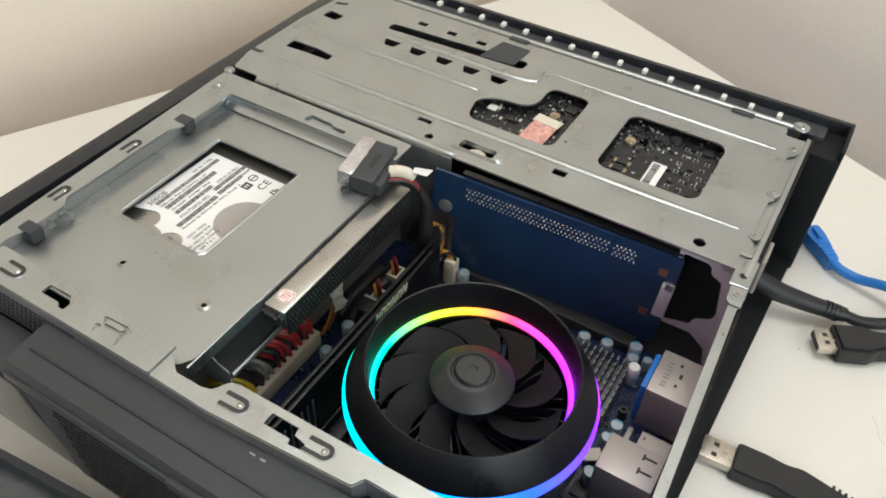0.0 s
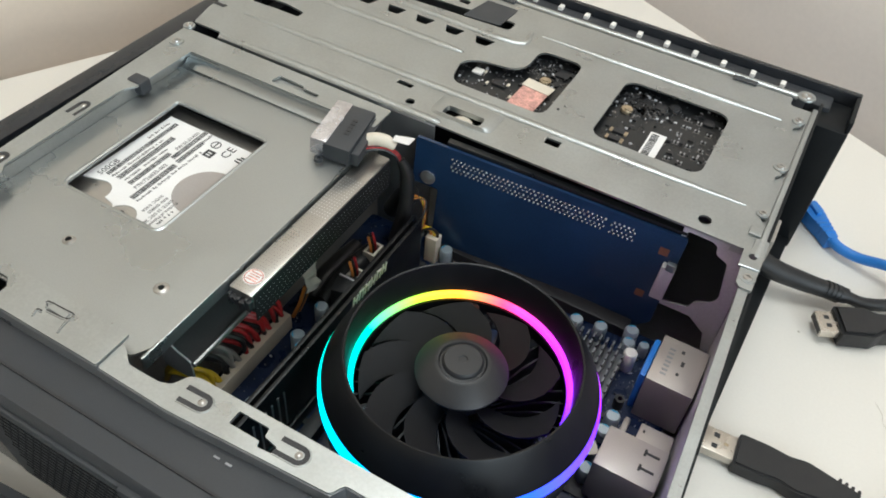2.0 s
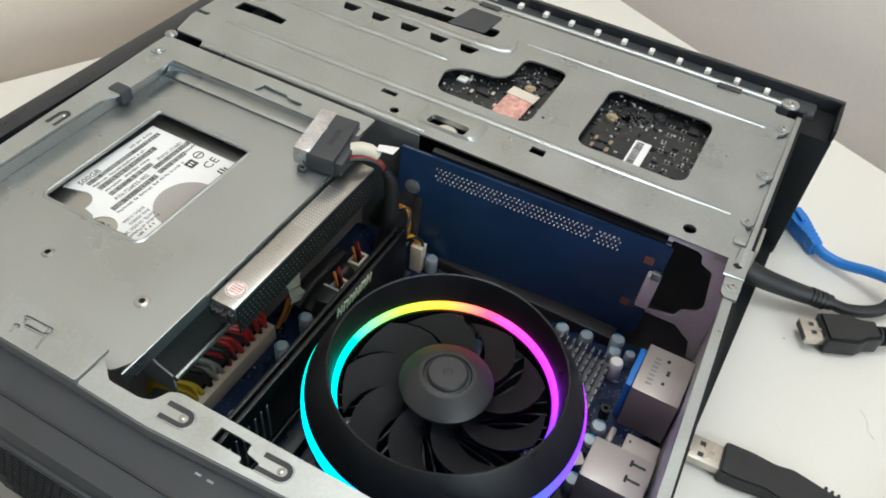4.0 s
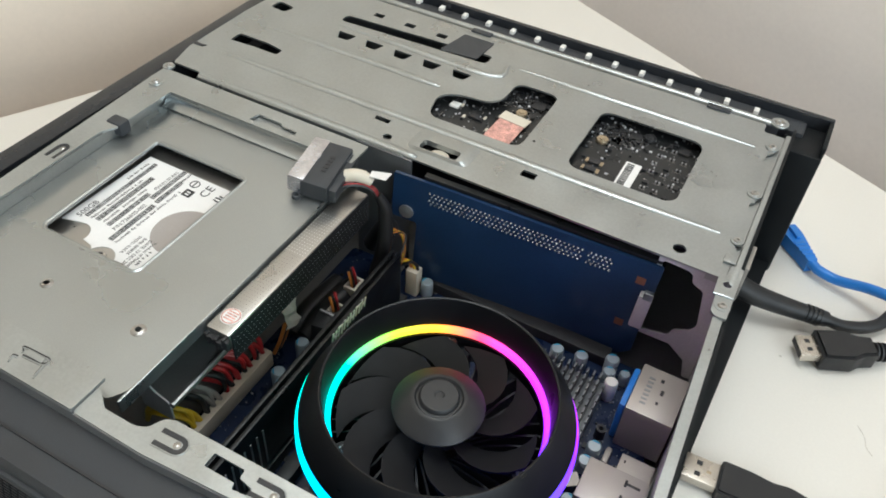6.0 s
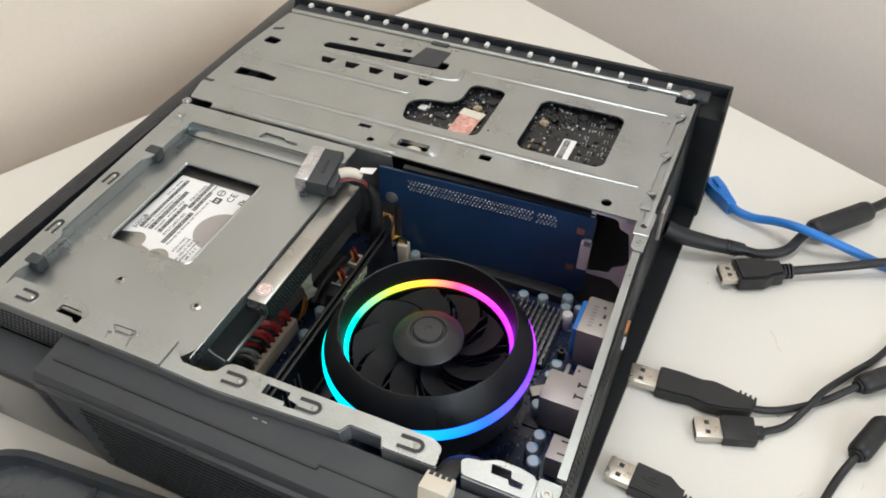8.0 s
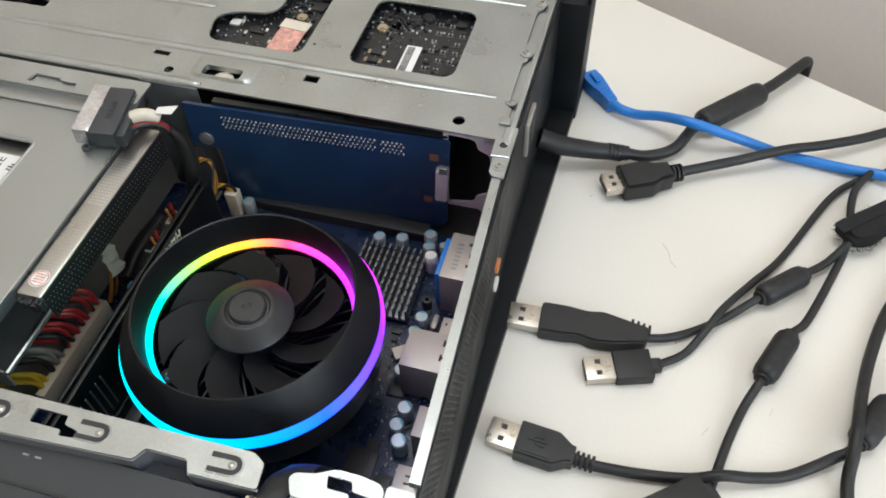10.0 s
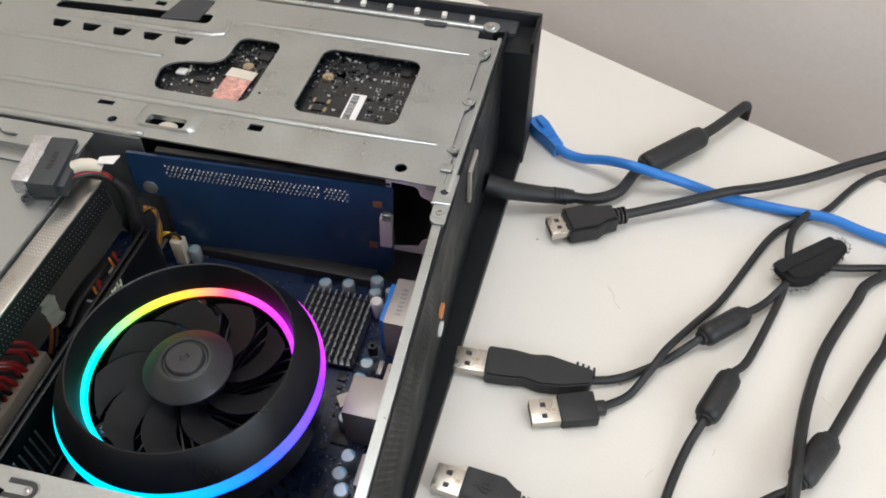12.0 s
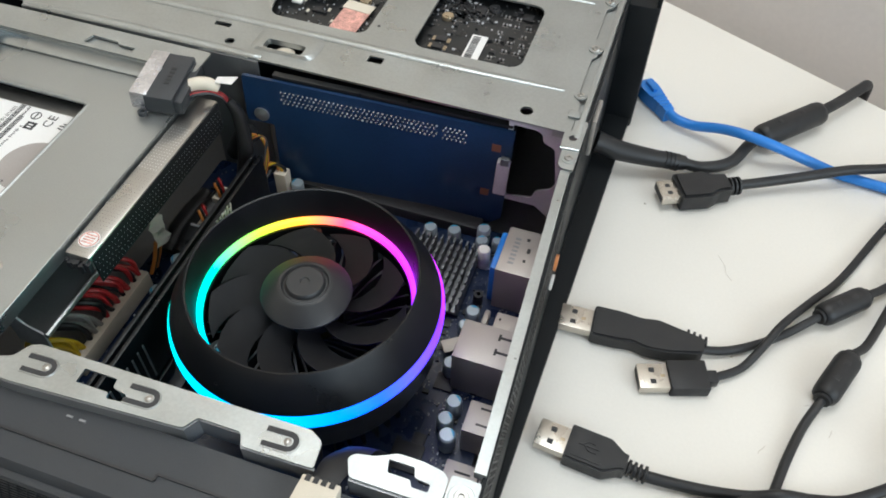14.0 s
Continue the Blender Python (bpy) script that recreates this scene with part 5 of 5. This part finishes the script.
for i, material in enumerate((WIRE_GREEN, WIRE_RED, WIRE_BLACK, WIRE_GREY)):
    part("wire", tube([(-0.0175 + 0.0026 * i, -0.1860, H - 0.008), (-0.0195 + 0.0024 * i, -0.1960, H - 0.010), (-0.0170 + 0.0018 * i, -0.2040, H - 0.030), (-0.0140 + 0.0016 * i, -0.2080, 0.004)], 0.0009, 7, 5), material, header)
ribbon = thing("ribbon_sleeve", "flat black sleeve leading over the rail to the cooler", "cable")
bm = bmesh.new()
line = smooth_line([(-0.0150, -0.1835, H - 0.0045), (-0.0135, -0.1760, H - 0.0020), (-0.0110, -0.1670, H - 0.0045), (-0.0085, -0.1590, H - 0.0110), (-0.0080, -0.1540, H - 0.0280), (-0.0100, -0.1500, H - 0.0480)], 8)
rows = []
for i, p in enumerate(line):
    w = 0.0052 + 0.0006 * math.sin(i * 0.5)
    rows.append([bm.verts.new(p + Vector((w * u, 0.0010 * u, 0.0010 * (1 - u * u)))) for u in (-1, -0.8, -0.3, 0.3, 0.8, 1)])
for ra, rb in zip(rows, rows[1:]):
    for j in range(5):
        bm.faces.new((ra[j], ra[j + 1], rb[j + 1], rb[j]))
bmesh.ops.recalc_face_normals(bm, faces=bm.faces)
bmesh.ops.solidify(bm, geom=bm.faces[:], thickness=0.0014)
part("sleeve", bm, RUBBER, ribbon)

# ---- leads on the desk ----
def holes_in(o, m, pairs, z):
    for x, y in pairs:
        part("shell_hole", cube(x - 0.0012, x + 0.0012, y - 0.0011, y + 0.0011, z - 0.0001, z + 0.00015), INK, o, "", m)


def usb_shell(parent, m, z0=0.0012):
    sh = part("metal_shell", cube(0.0, 0.0155, -0.0060, 0.0060, z0, z0 + 0.0045, 0.0004), SHELL, parent, "bright metal plug shell", m)
    holes_in(sh, Matrix.Identity(4), ((0.0060, 0.0028), (0.0060, -0.0028)), z0 + 0.0045)
    part("shell_catch", cube(0.0095, 0.0115, -0.0007, 0.0007, z0 + 0.0044, z0 + 0.0047, 0.0001), GOLD, sh)
    part("shell_mouth", cube(-0.0001, 0.0002, -0.0052, 0.0052, z0 + 0.0006, z0 + 0.0039), INK, sh)
    return sh


def at(x, y, deg, z=0.0):
    return Matrix.Translation((x, y, z)) @ Matrix.Rotation(radians(deg), 4, "Z")


def ribs(parent, m, x, n, r, z):
    for i in range(n):
        part("strain_rib", lathe([(r * 0.7, 0), (r, 0.0002), (r, 0.0012), (r * 0.7, 0.0014)], 16, True, m @ Matrix.Translation((x + 0.0022 * i, 0, z)) @ Matrix.Rotation(radians(90), 4, "Y")), RUBBER, parent)


def ferrite(parent, a, b, r, z=None):
    a, b = Vector((*a, r + 0.0004 if z is None else z)), Vector((*b, r + 0.0004 if z is None else z))
    d = b - a
    m = Matrix.Translation(a) @ d.to_track_quat("Z", "Y").to_matrix().to_4x4()
    n = d.length
    o = part("ferrite_core", lathe([(r * 0.4, 0), (r * 0.72, 0), (r * 0.93, 0.0013), (r, 0.0038), (r, n - 0.0038), (r * 0.93, n - 0.0013), (r * 0.72, n), (r * 0.4, n)], 28, True, m), RUBBER, parent, "moulded ferrite core")
    for f in (0.25, 0.6):
        part("core_mark", cube(-0.0012, 0.0012, r - 0.0004, r + 0.00015, n * f, n * f + 0.003, 0.0002), CHIP, o, "", m)
    for zz in (-0.0016, n):
        part("core_collar", lathe([(r * 0.3, 0), (r * 0.62, 0), (r * 0.62, 0.0016), (r * 0.3, 0.0016)], 20, True, m @ Matrix.Translation((0, 0, zz))), RUBBER, o)
    return o


LEADS = "leads on the desk"
# long tapered plug
u1 = thing("usb_cable", "black cable with a long tapered plug and a ferrite core", "cable", LEADS)
m1 = at(0.0347, -0.0400, 2.5)
usb_shell(u1, m1, 0.0022)
bm = sheet(rounded([(0.0145, -0.0082), (0.0145, 0.0082), (0.0270, 0.0083), (0.0360, 0.0072), (0.0430, 0.0085), (0.0580, 0.0052), (0.0640, 0.0042), (0.0640, -0.0042), (0.0500, -0.0078), (0.0400, -0.0088), (0.0330, -0.0070), (0.0260, -0.0080)], 0.002, 3), (), 0.0003, 0.0085)
bmesh.ops.bevel(bm, geom=[e for e in bm.edges if e.calc_length() > 0 and len(e.link_faces) == 2 and e.calc_face_angle(0) > 1.2], offset=0.0009, segments=2, affect="EDGES")
grip = part("plug_body", bm, RUBBER, u1, "", m1)
for i in range(4):
    part("strain_rib", cube(0.0560 + 0.0026 * i, 0.0572 + 0.0026 * i, 0.0010, 0.0072 - 0.0006 * i, 0.0006, 0.0080, 0.0004), RUBBER, grip)
part("lead", tube([(0.0965, -0.0370, 0.0040), (0.107, -0.0335, 0.0030), (0.118, -0.0270, 0.0026), (0.133, -0.0150, 0.0030), (0.1475, -0.0012, 0.0062), (0.1667, 0.0172, 0.0062), (0.178, 0.0290, 0.0045), (0.196, 0.0505, 0.0090), (0.218, 0.061, 0.0050), (0.27, 0.070, 0.0030), (0.40, 0.060, 0.0030)], 0.0020), RUBBER, u1)
ferrite(u1, (0.1475, -0.0012), (0.1667, 0.0172), 0.0056)
# short plug
u2 = thing("usb_cable", "black cable with a short square plug", "cable", LEADS)
m2 = at(0.0737, -0.0602, 19)
usb_shell(u2, m2)
part("plug_body", cube(0.0130, 0.0300, -0.0073, 0.0073, 0.0003, 0.0072, 0.0011), RUBBER, u2, "", m2)
part("strain_relief", cube(0.0298, 0.0345, -0.0030, 0.0030, 0.0010, 0.0060, 0.0010), RUBBER, u2, "", m2)
part("lead", tube([(0.1050, -0.0490, 0.0034), (0.1160, -0.0395, 0.0026), (0.1240, -0.0265, 0.0060), (0.1310, -0.0130, 0.0078), (0.1440, 0.0080, 0.0040), (0.1580, 0.0290, 0.0028), (0.1810, 0.0750, 0.0026), (0.1960, 0.0920, 0.0026), (0.2120, 0.1040, 0.0026), (0.2430, 0.1420, 0.0026), (0.30, 0.17, 0.0026)], 0.0019), RUBBER, u2)
# plug with an embossed trident
u3 = thing("usb_cable", "black cable with an embossed square plug and ferrite core", "cable", LEADS)
m3 = at(0.0393, -0.0998, -5)
usb_shell(u3, m3, 0.0022)
bm = sheet(rounded([(0.0125, -0.0078), (0.0125, 0.0078), (0.0290, 0.0078), (0.0350, 0.0040), (0.0370, 0.0040), (0.0370, -0.0040), (0.0350, -0.0040), (0.0290, -0.0078)], 0.001, 3), (), 0.0003, 0.0085)
bmesh.ops.bevel(bm, geom=[e for e in bm.edges if len(e.link_faces) == 2 and e.calc_face_angle(0) > 1.2], offset=0.0009, segments=2, affect="EDGES")
body = part("plug_body", bm, RUBBER, u3, "", m3)
part("raised_panel", sheet(rrect(0.0150, -0.0058, 0.0275, 0.0058, 0.0008), (), 0.0084, 0.0088), RUBBER, body)
for pts in ([(0.0170, 0), (0.021, 0), (0.0255, 0)], [(0.0185, 0), (0.0205, 0.0018), (0.0235, 0.0018)], [(0.0195, 0), (0.0215, -0.0018), (0.0245, -0.0018)]):
    part("embossed_line", tube([(x, y, 0.0089) for x, y in pts], 0.0003, 6, 3), CHIP, body)
ribs(u3, m3, 0.0375, 4, 0.0036, 0.0043)
part("lead", tube([(0.0755, -0.1030, 0.0043), (0.0850, -0.1037, 0.0036), (0.1050, -0.1020, 0.0030), (0.1230, -0.0990, 0.0034), (0.1350, -0.0965, 0.0080), (0.1480, -0.0925, 0.0045), (0.1620, -0.0870, 0.0030), (0.1790, -0.0755, 0.0050), (0.1870, -0.0690, 0.0068), (0.2020, -0.0440, 0.0068), (0.2130, -0.0230, 0.0040), (0.2310, 0.0110, 0.0030), (0.25, 0.035, 0.0030), (0.33, 0.06, 0.0030)], 0.0024), RUBBER, u3)
ferrite(u3, (0.1885, -0.0665), (0.2020, -0.0440), 0.0060)
# video plug
hd = thing("video_cable", "thick black cable with a video plug", "cable", LEADS)
m4 = at(0.0650, 0.0510, 27)
sh = part("metal_shell", cube(0.0, 0.0105, -0.0065, 0.0065, 0.0045, 0.0092, 0.0006), SHELL, hd, "bright metal plug shell", m4)
holes_in(sh, Matrix.Identity(4), ((0.0050, 0.0025), (0.0050, -0.0025)), 0.0092)
part("shell_mouth", cube(-0.0001, 0.0002, -0.0055, 0.0055, 0.0052, 0.0086), INK, sh)
bm = sheet(rounded([(0.0095, -0.0088), (0.0095, 0.0088), (0.0250, 0.0093), (0.0300, 0.0066), (0.0375, 0.0058), (0.0375, -0.0058), (0.0300, -0.0066), (0.0250, -0.0093)], 0.001, 3), (), 0.0003, 0.0118)
bmesh.ops.bevel(bm, geom=[e for e in bm.edges if len(e.link_faces) == 2 and e.calc_face_angle(0) > 1.2], offset=0.0014, segments=2, affect="EDGES")
part("plug_body", bm, RUBBER, hd, "", m4)
ribs(hd, m4, 0.0378, 3, 0.0048, 0.0068)
part("lead", tube([(0.1020, 0.0702, 0.0068), (0.1130, 0.0760, 0.0070), (0.1340, 0.0865, 0.0085), (0.1560, 0.0970, 0.0112), (0.1770, 0.1085, 0.0090), (0.2020, 0.1240, 0.0070), (0.2380, 0.1500, 0.0055), (0.30, 0.19, 0.0040)], 0.0027), RUBBER, hd)
# blue network lead
net = thing("network_cable", "bright blue network cable with a hooded plug", "cable", LEADS)
m5 = at(0.0430, 0.1395, -51, 0.0)
part("plug_hood", sheet(rounded([(0.0, -0.0046), (0.0, 0.0046), (0.0070, 0.0052), (0.0130, 0.0046), (0.0210, 0.0032), (0.0290, 0.0028), (0.0290, -0.0028), (0.0210, -0.0032), (0.0130, -0.0046), (0.0070, -0.0052)], 0.001, 3), (), 0.0008, 0.0088), CABLE_BLUE, net, "", m5)
for i in range(4):
    part("hood_rib", cube(0.0150 + 0.0030 * i, 0.0164 + 0.0030 * i, -0.0040 + 0.0003 * i, 0.0040 - 0.0003 * i, 0.0012, 0.0094, 0.0005), CABLE_BLUE, net, "", m5)
part("hood_fin", cube(0.0030, 0.0120, -0.0014, 0.0014, 0.0084, 0.0108, 0.0006), CABLE_BLUE, net, "", m5)
part("clear_plug", cube(-0.0080, 0.0005, -0.0056, 0.0056, 0.0010, 0.0085, 0.0005), WHITE, net, "pale clear plug tip", m5)
part("lead", tube([(0.0603, 0.1182, 0.0060), (0.0660, 0.1140, 0.0058), (0.0760, 0.1110, 0.0065), (0.0890, 0.1065, 0.0120), (0.1020, 0.1005, 0.0165), (0.1160, 0.0990, 0.0150), (0.1330, 0.1030, 0.0080), (0.1500, 0.1030, 0.0036), (0.1620, 0.1010, 0.0034), (0.1900, 0.0985, 0.0036), (0.2130, 0.0950, 0.0060), (0.2390, 0.0890, 0.0035), (0.30, 0.078, 0.0035), (0.40, 0.065, 0.0035)], 0.0029), CABLE_BLUE, net)
# thick monitor lead in the rear socket
mon = thing("monitor_cable", "thick black monitor cable with a long ferrite core", "cable", LEADS)
part("plug_grip", tube([(0.0270, 0.0650, 0.0190), (0.0390, 0.0665, 0.0152), (0.0550, 0.0705, 0.0118), (0.0680, 0.0742, 0.0096), (0.0745, 0.0762, 0.0086)], [0.0058, 0.0054, 0.0048, 0.0043, 0.0040], 16, 6), RUBBER, mon, "moulded plug grip")
for i in range(4):
    f = 0.0655 + 0.0022 * i
    part("grip_ring", lathe([(0.0036, 0), (0.0047, 0.0001), (0.0047, 0.0011), (0.0036, 0.0012)], 20, True, Matrix.Translation((f - 0.0020, 0.0728 + 0.0007 * i, 0.0108 - 0.0006 * i)) @ Matrix.Rotation(radians(14), 4, "Z") @ Matrix.Rotation(radians(105), 4, "Y")), RUBBER, mon)
part("lead", tube([(0.0730, 0.0757, 0.0088), (0.0850, 0.0805, 0.0050), (0.0990, 0.0900, 0.0052), (0.1105, 0.1105, 0.0084), (0.1425, 0.1453, 0.0090), (0.1550, 0.1620, 0.0085), (0.1640, 0.1750, 0.0085), (0.1690, 0.1840, 0.0060), (0.1712, 0.1885, -0.0030), (0.1718, 0.1898, -0.0300), (0.1718, 0.1898, -0.1200), (0.1718, 0.1898, -0.5000)], 0.0032), RUBBER, mon)
ferrite(mon, (0.1108, 0.1108), (0.1425, 0.1453), 0.0068, 0.0084)
# lead with the second core, ending in a plug near the desk's front
lc = thing("charger_cable", "thin black cable with a ferrite core and a square plug", "cable", LEADS)
part("lead", tube([(0.2010, 0.0960, 0.0060), (0.1930, 0.0820, 0.0066), (0.1900, 0.0690, 0.0066), (0.1890, 0.0560, 0.0066), (0.1870, 0.0420, 0.0060), (0.1830, 0.0280, 0.0035), (0.1690, -0.0080, 0.0045), (0.1605, -0.0205, 0.0062), (0.1495, -0.0455, 0.0062), (0.1430, -0.0600, 0.0030), (0.1375, -0.0770, 0.0026), (0.1335, -0.0930, 0.0024), (0.1305, -0.1040, 0.0036)], 0.0020), RUBBER, lc)
ferrite(lc, (0.1605, -0.0205), (0.1495, -0.0455), 0.0057)
m6 = at(0.1300, -0.1050, 219)
part("plug_body", cube(0.0, 0.0330, -0.0085, 0.0085, 0.0003, 0.0100, 0.0016), RUBBER, lc, "", m6)
part("plug_neck", cube(-0.0040, 0.0005, -0.0040, 0.0040, 0.0010, 0.0070, 0.0010), RUBBER, lc, "", m6)
# another lead curving along the right
ld = thing("power_cable", "black cable curving across the desk", "cable", LEADS)
part("lead", tube([(0.40, 0.10, 0.0032), (0.28, 0.088, 0.0032), (0.2340, 0.0590, 0.0032), (0.2210, 0.0390, 0.0032), (0.2050, 0.0070, 0.0032), (0.1965, -0.0190, 0.0034), (0.1905, -0.0420, 0.0070), (0.1862, -0.0620, 0.0120), (0.1845, -0.0740, 0.0110), (0.1840, -0.0930, 0.0035), (0.1900, -0.14, 0.0032), (0.21, -0.22, 0.0032)], 0.0027), RUBBER, ld)
# hook-and-loop strap
strap = thing("cable_strap", "fuzzy black hook-and-loop strap round the leads", "strap", "")
rng = random.Random(3)
bm = bmesh.new()
pts = [(0.1800, 0.0500), (0.1900, 0.0590), (0.2030, 0.0690), (0.2150, 0.0770), (0.2190, 0.0700), (0.2090, 0.0560), (0.1990, 0.0430), (0.1890, 0.0390)]
outline = rounded(pts, 0.004, 4)
bm = sheet(outline, (), 0.0045, 0.0125)
bmesh.ops.bevel(bm, geom=[e for e in bm.edges if len(e.link_faces) == 2 and e.calc_face_angle(0) > 1.2], offset=0.0022, segments=3, affect="EDGES")
part("band", bm, FLUFF, strap)
part("strap_tongue", sheet(rounded([(0.1790, 0.0480), (0.2090, 0.0745), (0.2130, 0.0695), (0.183, 0.0425)], 0.002, 3), (), 0.0122, 0.0132), FLUFF, strap, "smooth strap tongue")
bm = bmesh.new()
for i in range(900):
    k = rng.randrange(0, 8)
    f = rng.random()
    a, b = Vector((*pts[k], 0)), Vector((*pts[(k + 1) % 8], 0))
    p = a.lerp(b, f) + Vector((0, 0, rng.uniform(0.004, 0.0125)))
    d = Vector((rng.uniform(-0.5, 1), rng.uniform(-0.9, 0.4), rng.uniform(-0.2, 0.7))).normalized() * rng.uniform(0.0008, 0.0022)
    s = d.orthogonal().normalized() * 0.00016
    vs = [bm.verts.new(p + s), bm.verts.new(p - s), bm.verts.new(p + d)]
    bm.faces.new(vs)
tagged(part("fuzz", bm, FLUFF, strap), kind="stuff")

# scuffs on the desk top
rng = random.Random(8)
for x, y, n, deg in ((0.104, 0.018, 0.016, 118), (0.1455, -0.047, 0.0030, 20), (0.060, 0.048, 0.0012, 0), (0.128, -0.0745, 0.0050, 60), (0.205, -0.020, 0.006, 130), (0.155, -0.058, 0.004, 70), (0.1120, -0.0330, 0.0010, 10), (0.18, 0.03, 0.013, 140)):
    part("scuff", tube([at(x, y, deg) @ Vector((f * n, rng.uniform(-0.05, 0.05) * n, 0.0)) for f in (-0.5, -0.2, 0.1, 0.5)], 0.00014 if n > 0.002 else 0.0005, 5, 3), GRIME, desk)

# ---- side cover lying upside down in front ----
cover = thing("side_cover", "black plastic side cover lying upside down on the desk", "cover")
VM = at(-0.2600, -0.2135, 5)
L, W = 0.345, 0.275
out = rrect(0, -W, L, 0, 0.040, 8)
inn = rrect(0.0035, -W + 0.0035, L - 0.0035, -0.0035, 0.037, 8)
part("rim", sheet(out, [inn], 0.0003, 0.0125), PLASTIC, cover, "raised rounded rim", VM)
part("panel", sheet(inn, (), 0.0010, 0.0030), COVERFACE, cover, "glossy black inner face, greyed for its reflection", VM)
for x in (0.075, 0.145, 0.215):
    part("stiffening_rib", cube(x, x + 0.0014, -W + 0.01, -0.0045, 0.0030, 0.0070, 0.0003), COVERFACE, cover, "", VM)
pl = part("steel_plate", sheet(rounded([(0.002, -0.060), (0.004, -0.050), (0.023, -0.0375), (0.029, -0.0280), (0.034, -0.0255), (0.075, -0.0235), (0.140, -0.034), (0.140, -0.095), (0.002, -0.120)], 0.003, 3), [disc(0.036, -0.036, 0.002)], 0.0072, 0.0082), STEEL, cover, "galvanised stiffening plate", VM @ Matrix.Translation((0.004, 0, 0)))
